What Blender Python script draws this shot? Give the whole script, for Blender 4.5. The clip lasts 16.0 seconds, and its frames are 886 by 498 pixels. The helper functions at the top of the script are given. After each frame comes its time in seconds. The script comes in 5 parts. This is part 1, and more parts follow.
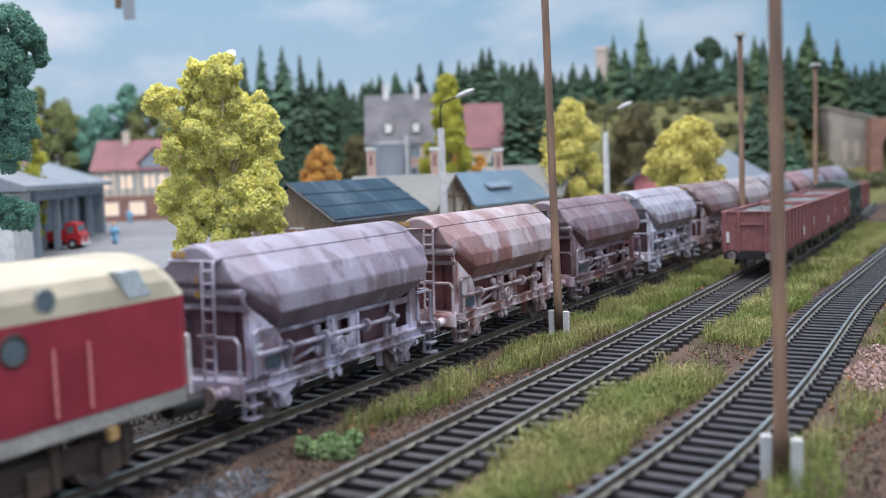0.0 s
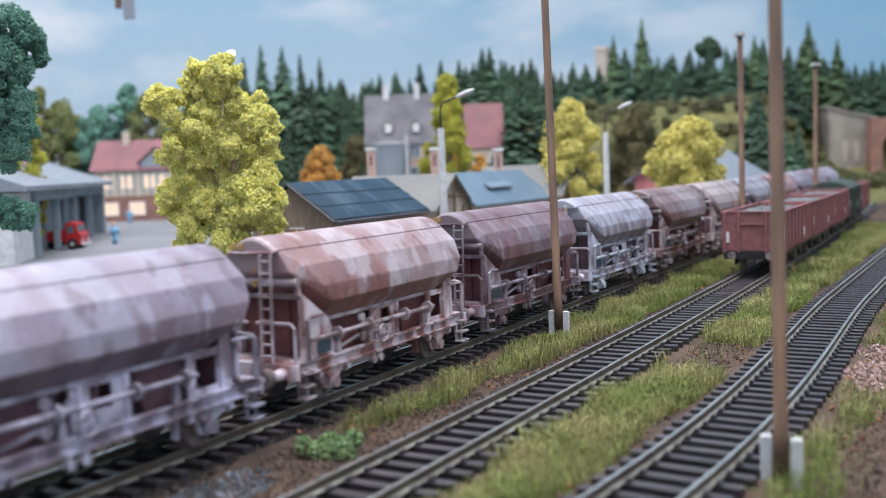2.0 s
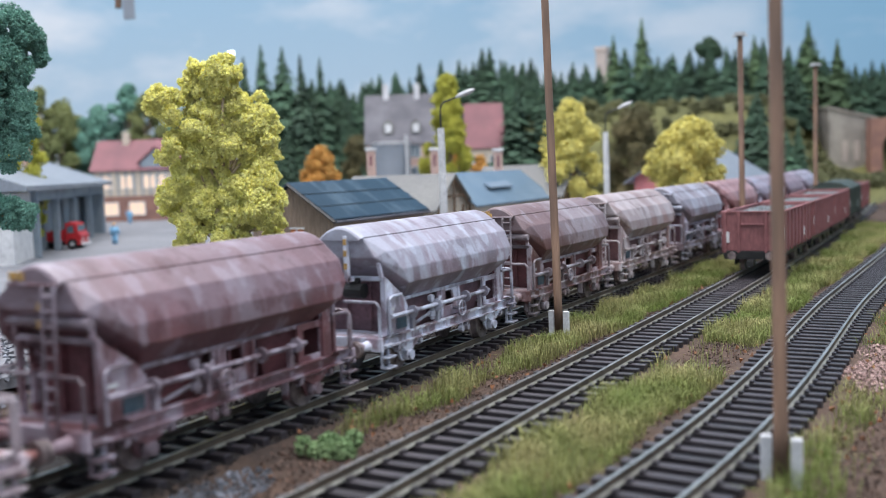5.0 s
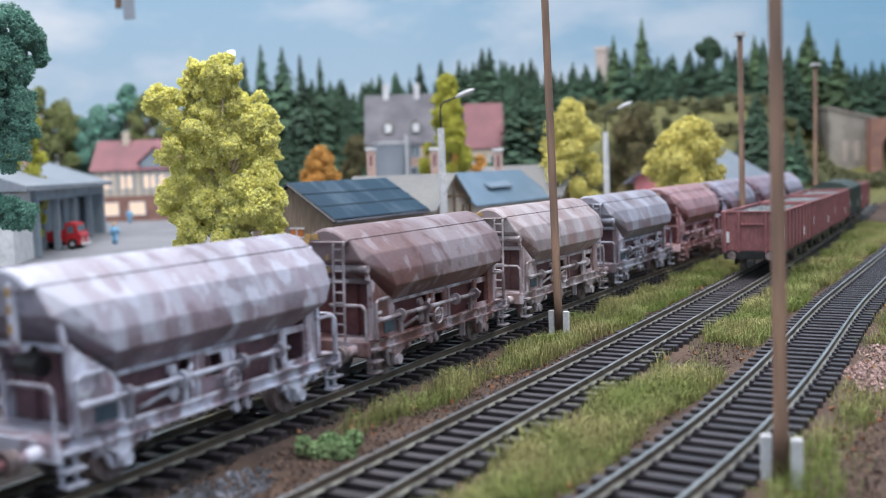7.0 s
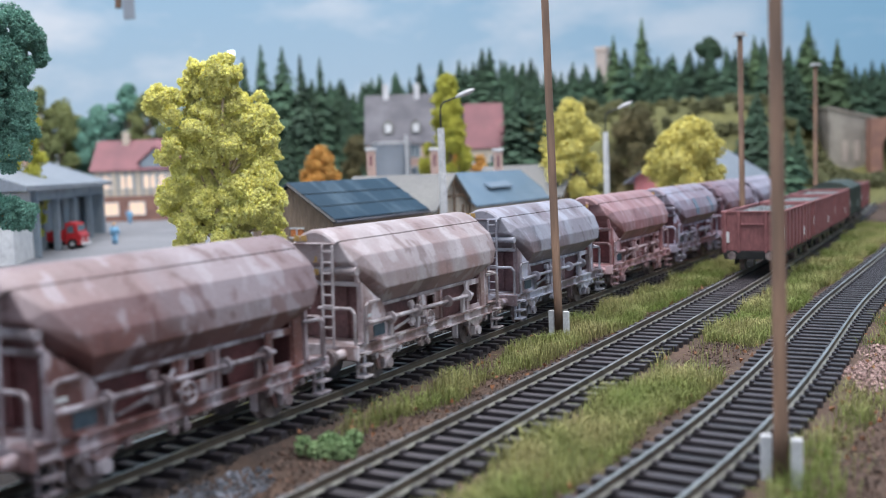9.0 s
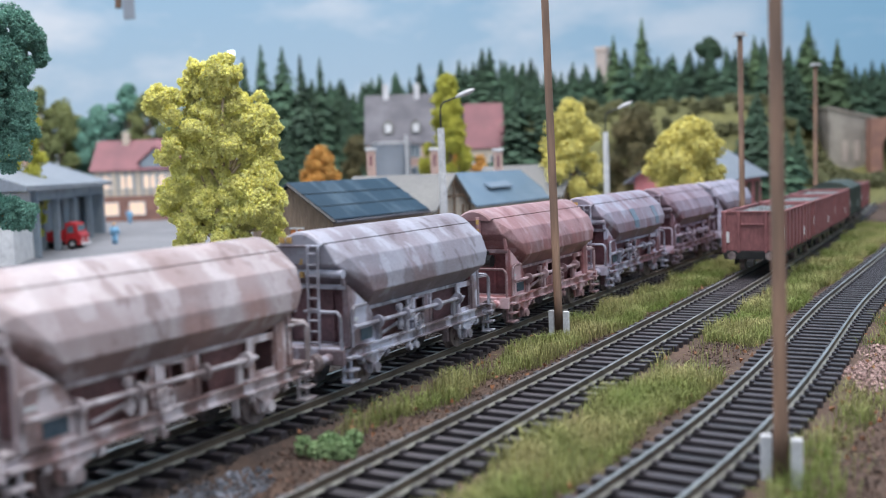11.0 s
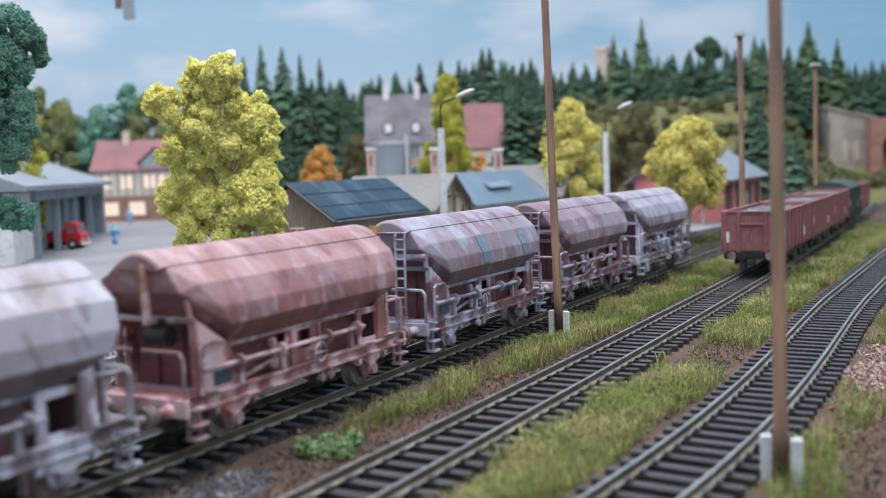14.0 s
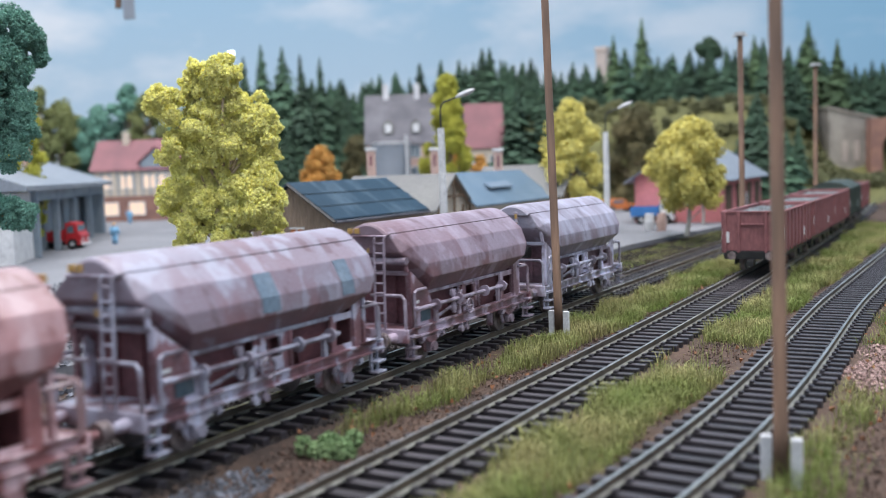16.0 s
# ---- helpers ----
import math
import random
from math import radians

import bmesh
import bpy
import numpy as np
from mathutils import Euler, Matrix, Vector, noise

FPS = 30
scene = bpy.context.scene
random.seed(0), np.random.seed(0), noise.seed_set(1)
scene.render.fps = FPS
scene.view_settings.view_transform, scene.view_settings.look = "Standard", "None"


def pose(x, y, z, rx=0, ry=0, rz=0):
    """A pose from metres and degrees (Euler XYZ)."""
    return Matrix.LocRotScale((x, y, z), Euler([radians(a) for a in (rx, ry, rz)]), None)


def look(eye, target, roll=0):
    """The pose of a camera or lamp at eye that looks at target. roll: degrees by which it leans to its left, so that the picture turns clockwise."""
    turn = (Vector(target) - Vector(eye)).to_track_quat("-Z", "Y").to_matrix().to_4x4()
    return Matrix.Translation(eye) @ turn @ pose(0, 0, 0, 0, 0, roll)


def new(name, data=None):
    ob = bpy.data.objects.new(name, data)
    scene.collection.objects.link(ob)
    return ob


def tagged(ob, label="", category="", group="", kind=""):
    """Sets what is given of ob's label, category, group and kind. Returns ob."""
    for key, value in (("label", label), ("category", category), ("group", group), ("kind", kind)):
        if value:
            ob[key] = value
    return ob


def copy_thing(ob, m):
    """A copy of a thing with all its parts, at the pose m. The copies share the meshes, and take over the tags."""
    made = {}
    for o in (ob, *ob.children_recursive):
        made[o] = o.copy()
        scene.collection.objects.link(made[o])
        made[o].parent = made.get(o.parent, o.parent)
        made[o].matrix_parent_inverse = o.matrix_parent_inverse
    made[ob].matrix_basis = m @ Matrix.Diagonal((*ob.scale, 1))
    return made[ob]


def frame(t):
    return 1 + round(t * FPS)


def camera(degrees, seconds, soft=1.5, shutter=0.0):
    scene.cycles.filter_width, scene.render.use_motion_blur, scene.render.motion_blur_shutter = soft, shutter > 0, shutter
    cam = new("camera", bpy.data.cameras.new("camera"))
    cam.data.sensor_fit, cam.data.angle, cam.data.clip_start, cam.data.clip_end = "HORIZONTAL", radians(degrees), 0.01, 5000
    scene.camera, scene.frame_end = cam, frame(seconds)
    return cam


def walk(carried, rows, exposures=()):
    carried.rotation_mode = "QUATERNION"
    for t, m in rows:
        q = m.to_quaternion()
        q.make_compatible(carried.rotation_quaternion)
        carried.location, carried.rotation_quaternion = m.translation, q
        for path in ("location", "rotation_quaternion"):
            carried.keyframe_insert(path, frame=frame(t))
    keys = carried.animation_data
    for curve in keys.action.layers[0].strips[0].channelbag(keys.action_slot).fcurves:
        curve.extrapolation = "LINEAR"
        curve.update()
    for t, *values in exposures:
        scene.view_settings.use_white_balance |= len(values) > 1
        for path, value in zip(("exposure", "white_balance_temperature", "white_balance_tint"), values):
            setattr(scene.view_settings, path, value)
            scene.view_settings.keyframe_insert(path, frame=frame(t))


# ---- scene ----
cam = camera(48.95, 16.0, 1.0, 0.5)
EYE = (0.17236, 0.0, 0.06435)
cam.data.dof.use_dof = True
cam.data.dof.focus_distance = 0.375
cam.data.dof.aperture_fstop = 15.0
STAND = look(EYE, (EYE[0] - 0.48010445, EYE[1] + 0.87320463, EYE[2] - 0.08374604), -2.0896)
walk(cam, [(0.0, STAND), (16.0, STAND)], [(0.0, 0.51), (16.0, 0.51)])

# ---- light: soft tubes under the ceiling of the room, and its pale walls ----
world = bpy.data.worlds.new("room_light")
scene.world = world
world.use_nodes = True
world.node_tree.nodes["Background"].inputs[0].default_value = (0.72, 0.84, 1.0, 1)
world.node_tree.nodes["Background"].inputs[1].default_value = 0.70


def tube(x, y, z, w, h, watts, rz=0):
    data = bpy.data.lights.new("ceiling_tube", "AREA")
    data.shape, data.size, data.size_y, data.energy, data.color = "RECTANGLE", w, h, watts, (1.0, 0.97, 1.0)
    ob = new("ceiling_tube", data)
    ob.matrix_world = pose(x, y, z, 0, 0, rz)
    return ob


tube(0.15, 0.1, 1.5, 2.2, 0.5, 24, 0)
tube(-0.6, 1.0, 1.5, 2.2, 0.5, 21, 0)

# ---- materials ----
MM = 0.001


def mat(name, a, b=None, rough=0.6, metal=0.0, size=4.0, fine=0.6, bump=0.25, stretch=(1, 1, 1), mix=(0.35, 0.65), island=0.0, rand=0.0, thin=0.0):
    """a, b: two colours blended by a coarse noise of the given size (mm), with a finer grain on top."""
    m = bpy.data.materials.new(name)
    m.use_nodes = True
    nt = m.node_tree
    n, l = nt.nodes, nt.links
    bs = n["Principled BSDF"]
    bs.inputs["Roughness"].default_value, bs.inputs["Metallic"].default_value = rough, metal
    b = b or tuple(c * 0.72 for c in a)
    tc, mp = n.new("ShaderNodeTexCoord"), n.new("ShaderNodeMapping")
    mp.inputs["Scale"].default_value = stretch
    l.new(tc.outputs["Object"], mp.inputs[0])
    n1, n2 = n.new("ShaderNodeTexNoise"), n.new("ShaderNodeTexNoise")
    n1.inputs["Scale"].default_value, n1.inputs["Detail"].default_value = 1000.0 / size / 2, 5
    n2.inputs["Scale"].default_value, n2.inputs["Detail"].default_value = 1000.0 / fine / 2, 3
    for t in (n1, n2):
        l.new(mp.outputs[0], t.inputs["Vector"])
    rg = n.new("ShaderNodeMapRange")
    rg.inputs[1].default_value, rg.inputs[2].default_value = mix
    l.new(n1.outputs[0], rg.inputs[0])
    mx = n.new("ShaderNodeMix")
    mx.data_type = "RGBA"
    mx.inputs[6].default_value, mx.inputs[7].default_value = (*a, 1), (*b, 1)
    l.new(rg.outputs[0], mx.inputs[0])
    out = mx.outputs[2]
    g = n.new("ShaderNodeMapRange")
    g.inputs[1].default_value, g.inputs[2].default_value, g.inputs[3].default_value, g.inputs[4].default_value = 0.3, 0.7, 0.78, 1.2
    l.new(n2.outputs[0], g.inputs[0])
    val = g.outputs[0]
    for amount, node, socket in ((island, "ShaderNodeNewGeometry", "Random Per Island"), (rand, "ShaderNodeObjectInfo", "Random")):
        if amount:
            src, r = n.new(node), n.new("ShaderNodeMapRange")
            r.inputs[3].default_value, r.inputs[4].default_value = 1 - amount, 1 + amount
            l.new(src.outputs[socket], r.inputs[0])
            mu = n.new("ShaderNodeMath")
            mu.operation = "MULTIPLY"
            l.new(val, mu.inputs[0]), l.new(r.outputs[0], mu.inputs[1])
            val = mu.outputs[0]
    hs = n.new("ShaderNodeHueSaturation")
    l.new(out, hs.inputs["Color"]), l.new(val, hs.inputs["Value"])
    l.new(hs.outputs[0], bs.inputs["Base Color"])
    if thin:
        tl, ms = n.new("ShaderNodeBsdfTranslucent"), n.new("ShaderNodeMixShader")
        ms.inputs[0].default_value = thin
        l.new(hs.outputs[0], tl.inputs[0])
        l.new(bs.outputs[0], ms.inputs[1]), l.new(tl.outputs[0], ms.inputs[2])
        l.new(ms.outputs[0], n["Material Output"].inputs[0])
        bs.inputs["Specular IOR Level"].default_value = 0.15
    if bump:
        bp = n.new("ShaderNodeBump")
        bp.inputs["Strength"].default_value, bp.inputs["Distance"].default_value = bump, 0.0003
        l.new(n2.outputs[0], bp.inputs["Height"]), l.new(bp.outputs[0], bs.inputs["Normal"])
    return m


def weathered(name, base, dust, amount, seed, band=7.0, rough=0.4, upper_blend=0.5, spots=0.0):
    """Wagon paint under dust: panels along the length in different tones, streaks that run down the sides, mottled grime."""
    m = bpy.data.materials.new(name)
    m.use_nodes = True
    nt = m.node_tree
    n, l = nt.nodes, nt.links
    bs = n["Principled BSDF"]
    bs.inputs["Roughness"].default_value = rough
    tc = n.new("ShaderNodeTexCoord")

    def noise_at(scale, stretch, detail, shift):
        mp, t = n.new("ShaderNodeMapping"), n.new("ShaderNodeTexNoise")
        mp.inputs["Scale"].default_value, mp.inputs["Location"].default_value = stretch, (shift, shift * 2, shift * 3)
        l.new(tc.outputs["Object"], mp.inputs[0]), l.new(mp.outputs[0], t.inputs["Vector"])
        t.inputs["Scale"].default_value, t.inputs["Detail"].default_value = scale, detail
        return t.outputs[0]

    def ramp(src, lo, hi, a=0.0, b=1.0):
        r = n.new("ShaderNodeMapRange")
        r.inputs[1].default_value, r.inputs[2].default_value, r.inputs[3].default_value, r.inputs[4].default_value = lo, hi, a, b
        l.new(src, r.inputs[0])
        return r.outputs[0]

    def blend(fac, a, b):
        mx = n.new("ShaderNodeMix")
        mx.data_type = "RGBA"
        l.new(fac, mx.inputs[0])
        for i, c in ((6, a), (7, b)):
            if isinstance(c, tuple):
                mx.inputs[i].default_value = (*c, 1)
            else:
                l.new(c, mx.inputs[i])
        return mx.outputs[2]

    sp = n.new("ShaderNodeSeparateXYZ")
    l.new(tc.outputs["Object"], sp.inputs[0])
    streak = noise_at(1000 / band / 2, (0.10, 1, 0.16), 2, seed * 0.37)
    panel = noise_at(1000 / band / 3, (0.35, 1, 0.6), 2, seed * 0.53)
    thin = noise_at(520, (0.06, 1, 0.08), 2, seed * 0.91)
    cloud = noise_at(60, (1, 1, 1), 5, seed * 1.7)
    blotch = noise_at(150, (0.6, 1, 0.6), 4, seed * 2.3)
    grain = noise_at(1300, (1, 1, 1), 3, seed)
    # streaks and drips weaken on faces that point downwards
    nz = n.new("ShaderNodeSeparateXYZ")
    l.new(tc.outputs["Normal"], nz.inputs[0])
    face_up = ramp(nz.outputs[2], -0.55, -0.05, 0.18, 1.0)

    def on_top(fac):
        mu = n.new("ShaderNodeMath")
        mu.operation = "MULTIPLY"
        l.new(fac, mu.inputs[0]), l.new(face_up, mu.inputs[1])
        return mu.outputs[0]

    deep = tuple(v * 0.55 for v in base)
    pale = tuple(min(1, v * 1.2) for v in dust)
    c = blend(ramp(cloud, 0.4, 0.62), base, deep)
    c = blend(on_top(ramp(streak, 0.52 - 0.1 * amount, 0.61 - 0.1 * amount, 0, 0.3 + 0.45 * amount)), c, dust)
    # the upper body turns paler, above a height that wavers with the cloud noise
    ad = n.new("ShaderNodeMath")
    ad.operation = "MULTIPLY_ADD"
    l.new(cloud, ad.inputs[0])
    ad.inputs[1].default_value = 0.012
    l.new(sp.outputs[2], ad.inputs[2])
    c = blend(ramp(ad.outputs[0], 0.0365, 0.0425, 0, upper_blend), c, tuple(0.25 * u + 0.75 * v for u, v in zip(base, dust)))
    c = blend(ramp(panel, 0.52, 0.56, 0, 0.4), c, tuple(0.5 * (u + v) for u, v in zip(base, deep)))
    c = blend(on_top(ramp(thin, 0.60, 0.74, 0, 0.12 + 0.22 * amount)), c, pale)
    c = blend(ramp(blotch, 0.58 - 0.06 * spots, 0.64 - 0.06 * spots, 0, 0.2 + 0.3 * amount + 0.3 * spots), c, pale if spots else dust)
    c = blend(ramp(blotch, 0.40 + 0.06 * spots, 0.34 + 0.06 * spots, 0, 0.5 + 0.3 * spots), c, deep)
    c = blend(ramp(grain, 0.56, 0.66, 0, 0.2), c, deep)
    c = blend(ramp(grain, 0.42, 0.34, 0, 0.15), c, pale)
    l.new(c, bs.inputs["Base Color"])
    bp = n.new("ShaderNodeBump")
    bp.inputs["Strength"].default_value, bp.inputs["Distance"].default_value = 0.2, 0.0002
    l.new(grain, bp.inputs["Height"]), l.new(bp.outputs[0], bs.inputs["Normal"])
    return m


M = {
    "soil": mat("soil", (0.088, 0.053, 0.036), (0.042, 0.027, 0.02), 0.95, size=9, fine=0.8, bump=1.0),
    "cinder": mat("cinder", (0.012, 0.0095, 0.009), (0.028, 0.021, 0.019), 0.95, size=6, fine=0.8, bump=0.9),
    "yard": mat("yard", (0.215, 0.22, 0.235), (0.16, 0.163, 0.178), 0.9, size=40, fine=1.5, bump=0.3),
    "gravel": mat("gravel", (0.19, 0.20, 0.23), (0.09, 0.095, 0.11), 0.9, size=3, island=0.5),
    "pink_gravel": mat("pink_gravel", (0.42, 0.29, 0.26), (0.3, 0.2, 0.18), 0.9, size=3, island=0.4),
    "stones": mat("stones", (0.17, 0.108, 0.08), (0.075, 0.05, 0.04), 0.9, size=3, island=0.6),
    "black_stones": mat("black_stones", (0.02, 0.015, 0.014), (0.045, 0.033, 0.028), 0.9, size=3, island=0.5),
    "litter": mat("litter", (0.30, 0.12, 0.05), (0.2, 0.1, 0.05), 0.8, size=3, island=0.4),
    "grass": mat("grass", (0.17, 0.225, 0.06), (0.36, 0.33, 0.15), 0.75, size=16, fine=3, bump=0, island=0.45, thin=0.2),
    "bush": mat("bush", (0.13, 0.215, 0.085), (0.19, 0.27, 0.12), 0.8, size=8, island=0.3),
    "hill": mat("hill", (0.15, 0.145, 0.05), (0.085, 0.09, 0.035), 0.95, size=60, fine=4, bump=0.6),
    "sleeper": mat("sleeper", (0.022, 0.019, 0.023), (0.044, 0.037, 0.042), 0.42, size=3, fine=0.5, stretch=(0.25, 1, 1), rand=0.3),
    "rail": mat("rail", (0.15, 0.115, 0.085), (0.085, 0.066, 0.05), 0.5, 0.2, size=4, fine=0.5),
    "railtop": mat("railtop", (0.55, 0.56, 0.54), (0.36, 0.36, 0.34), 0.3, 0.8, size=9, fine=0.5, bump=0.05),
    # pale rail-foot colour that stands in for light caught along the foot
    "chair": mat("chair", (0.42, 0.41, 0.35), (0.22, 0.2, 0.17), 0.45, size=4, island=0.35),
    "wood": mat("wood", (0.185, 0.108, 0.068), (0.075, 0.044, 0.029), 0.75, size=1.6, fine=0.4, stretch=(1, 1, 0.12), bump=0.7),
    "concrete": mat("concrete", (0.62, 0.62, 0.64), (0.5, 0.5, 0.52), 0.8, size=5),
    "lamp_grey": mat("lamp_grey", (0.55, 0.56, 0.57), (0.45, 0.46, 0.47), 0.4, size=5),
    "black": mat("black", (0.012, 0.012, 0.013), (0.02, 0.02, 0.02), 0.45, size=3),
    "wheel": mat("wheel", (0.30, 0.24, 0.235), (0.13, 0.10, 0.10), 0.5, 0.1, size=2),
    "yellow": mat("yellow", (0.55, 0.33, 0.09), (0.42, 0.27, 0.12), 0.5, size=2),
    "cream": mat("cream", (0.50, 0.445, 0.335), (0.45, 0.40, 0.30), 0.45, size=30, fine=8, bump=0),
    "loco_red": mat("loco_red", (0.36, 0.034, 0.056), (0.30, 0.03, 0.05), 0.45, size=30, fine=6, bump=0),
    "loco_grey": mat("loco_grey", (0.42, 0.41, 0.38), (0.3, 0.29, 0.27), 0.6, size=6),
    "grime": mat("grime", (0.09, 0.06, 0.045), (0.05, 0.036, 0.03), 0.8, size=4),
    "pane": mat("pane", (0.09, 0.13, 0.16), (0.12, 0.17, 0.2), 0.08, size=20, bump=0),
    "oxide": mat("oxide", (0.27, 0.105, 0.108), (0.21, 0.08, 0.083), 0.6, size=8, stretch=(1, 1, 0.3)),
    "coal_grey": mat("coal_grey", (0.27, 0.29, 0.30), (0.18, 0.2, 0.21), 0.8, size=3, island=0.4),
    "tarp": mat("tarp", (0.035, 0.05, 0.042), (0.05, 0.065, 0.055), 0.6, size=9),
    "white": mat("white", (0.7, 0.7, 0.7), (0.55, 0.55, 0.56), 0.6, size=4),
    "bark": mat("bark", (0.55, 0.43, 0.31), (0.32, 0.24, 0.16), 0.85, size=2),
    "white_bark": mat("white_bark", (0.6, 0.58, 0.53), (0.4, 0.38, 0.34), 0.85, size=4),
    "leaf_lemon": mat("leaf_lemon", (0.95, 0.93, 0.48), (0.90, 0.87, 0.41), 0.9, size=14, bump=0, island=0.06, thin=0.55),
    "leaf_yellow": mat("leaf_yellow", (0.80, 0.73, 0.26), (0.70, 0.64, 0.22), 0.9, size=14, bump=0, island=0.14, thin=0.3),
    "leaf_lime": mat("leaf_lime", (0.52, 0.50, 0.09), (0.42, 0.42, 0.08), 0.9, size=14, bump=0, island=0.16, thin=0.2),
    "leaf_orange": mat("leaf_orange", (0.66, 0.36, 0.10), (0.56, 0.3, 0.09), 0.9, size=14, bump=0, island=0.2, thin=0.2),
    "leaf_dark": mat("leaf_dark", (0.23, 0.43, 0.34), (0.165, 0.335, 0.265), 0.9, size=12, bump=0, island=0.25, thin=0.2),
    "leaf_green": mat("leaf_green", (0.22, 0.24, 0.09), (0.15, 0.18, 0.07), 0.85, size=20, bump=0, island=0.3),
    "brown_bush": mat("brown_bush", (0.14, 0.115, 0.05), (0.09, 0.085, 0.04), 0.9, size=20, bump=0, island=0.3),
    "needle": mat("needle", (0.056, 0.108, 0.062), (0.04, 0.083, 0.052), 0.85, size=20, bump=0, island=0.3, rand=0.35),
    "needle_light": mat("needle_light", (0.095, 0.155, 0.07), (0.07, 0.12, 0.058), 0.85, size=20, bump=0, island=0.3, rand=0.25),
    "roof_blue": mat("roof_blue", (0.016, 0.036, 0.058), (0.13, 0.185, 0.23), 0.3, size=6, fine=0.7, stretch=(1, 0.25, 0.25), mix=(0.5, 0.82)),
    # blue of reflected light and shade, put into the hall roof's colour
    "roof_slate": mat("roof_slate", (0.10, 0.16, 0.22), (0.14, 0.2, 0.26), 0.5, size=18),
    "roof_grey": mat("roof_grey", (0.19, 0.19, 0.18), (0.14, 0.14, 0.14), 0.7, size=14),
    "roof_dark": mat("roof_dark", (0.125, 0.122, 0.14), (0.06, 0.058, 0.072), 0.6, size=14),
    "roof_tin": mat("roof_tin", (0.235, 0.26, 0.295), (0.185, 0.21, 0.245), 0.5, size=25),
    "roof_red": mat("roof_red", (0.25, 0.105, 0.115), (0.18, 0.08, 0.09), 0.7, size=14),
    "boards": mat("boards", (0.30, 0.225, 0.165), (0.24, 0.175, 0.13), 0.8, size=5, stretch=(1, 1, 0.15)),
    "timber": mat("timber", (0.17, 0.105, 0.06), (0.1, 0.065, 0.04), 0.8, size=4),
    "plaster_pink": mat("plaster_pink", (0.55, 0.38, 0.32), (0.48, 0.33, 0.28), 0.9, size=16),
    "plaster_cream": mat("plaster_cream", (0.58, 0.5, 0.4), (0.5, 0.43, 0.35), 0.9, size=16),
    "paint_red": mat("paint_red", (0.72, 0.26, 0.26), (0.64, 0.22, 0.225), 0.8, size=16),
    "brick": mat("brick", (0.30, 0.16, 0.12), (0.22, 0.12, 0.1), 0.9, size=6),
    "pale_stone": mat("pale_stone", (0.50, 0.42, 0.38), (0.40, 0.34, 0.31), 0.95, size=14, bump=0.4),
    "stone": mat("stone", (0.34, 0.31, 0.27), (0.23, 0.21, 0.19), 0.95, size=14, bump=0.6),
    "shed_blue": mat("shed_blue", (0.25, 0.30, 0.34), (0.19, 0.23, 0.27), 0.7, size=18),
    "truck_red": mat("truck_red", (0.45, 0.025, 0.03), (0.38, 0.02, 0.025), 0.35, size=9, bump=0),
    "blue": mat("blue", (0.05, 0.2, 0.5), (0.04, 0.16, 0.42), 0.5, size=9, bump=0),
    # dark cab pane coloured pale blue and white, a reflection put into the colour
    "cab_glass": mat("cab_glass", (0.34, 0.47, 0.54), (0.55, 0.62, 0.66), 0.12, size=6, bump=0),
    "teal": mat("teal", (0.13, 0.185, 0.245), (0.19, 0.24, 0.30), 0.6, size=5),
    "shrub": mat("shrub", (0.14, 0.14, 0.055), (0.085, 0.088, 0.042), 0.9, size=45, bump=0, island=0.35),
    "plate": mat("plate", (0.05, 0.085, 0.115), (0.085, 0.115, 0.14), 0.6, size=2),
    "sky_blue": mat("sky_blue", (0.2, 0.42, 0.62), (0.18, 0.38, 0.56), 0.7, size=4, bump=0),
    "mint": mat("mint", (0.42, 0.62, 0.40), (0.38, 0.56, 0.36), 0.4, size=9, bump=0),
    "orange": mat("orange", (0.55, 0.17, 0.05), (0.45, 0.14, 0.04), 0.6, size=9, bump=0),
}


def glowing(name, colour, strength):
    m = bpy.data.materials.new(name)
    m.use_nodes = True
    b = m.node_tree.nodes["Principled BSDF"]
    b.inputs["Base Color"].default_value = (*colour, 1)
    b.inputs["Emission Color"].default_value, b.inputs["Emission Strength"].default_value = (*colour, 1), strength
    return m


M["warm_pane"] = glowing("warm_pane", (0.85, 0.62, 0.45), 0.25)
M["needle_tuft"] = mat("needle_tuft", (0.03, 0.065, 0.035), (0.045, 0.08, 0.04), 0.85, size=20, bump=0, island=0.3)
M["bulb"] = glowing("bulb", (0.95, 0.97, 1.0), 2.5)


# ---- building helpers (all lengths in millimetres) ----
def link(name, bm, material, parent=None, label="", smooth=False):
    data = bpy.data.meshes.new(name)
    bmesh.ops.scale(bm, vec=(MM, MM, MM), verts=bm.verts)
    bm.to_mesh(data)
    bm.free()
    if smooth:
        data.polygons.foreach_set("use_smooth", [True] * len(data.polygons))
    for one in material if isinstance(material, (list, tuple)) else [material]:
        data.materials.append(M[one] if isinstance(one, str) else one)
    ob = new(name, data)
    ob.parent = parent
    if label:
        tagged(ob, label)
    return ob


part = link


def raw(name, verts, faces, material, parent=None, label=""):
    data = bpy.data.meshes.new(name)
    data.from_pydata((np.asarray(verts, float) * MM).tolist(), [], [list(map(int, f)) for f in faces])
    data.materials.append(M[material] if isinstance(material, str) else material)
    ob = new(name, data)
    ob.parent = parent
    if label:
        tagged(ob, label)
    return ob


def at(x, y, z, rz=0, rx=0, ry=0):
    return pose(x * MM, y * MM, z * MM, rx, ry, rz)


def thing(name, x, y, z, rz=0, label="", category="", group=""):
    ob = new(name)
    ob.empty_display_size = 0.005
    ob.matrix_basis = at(x, y, z, rz)
    return tagged(ob, label, category, group)


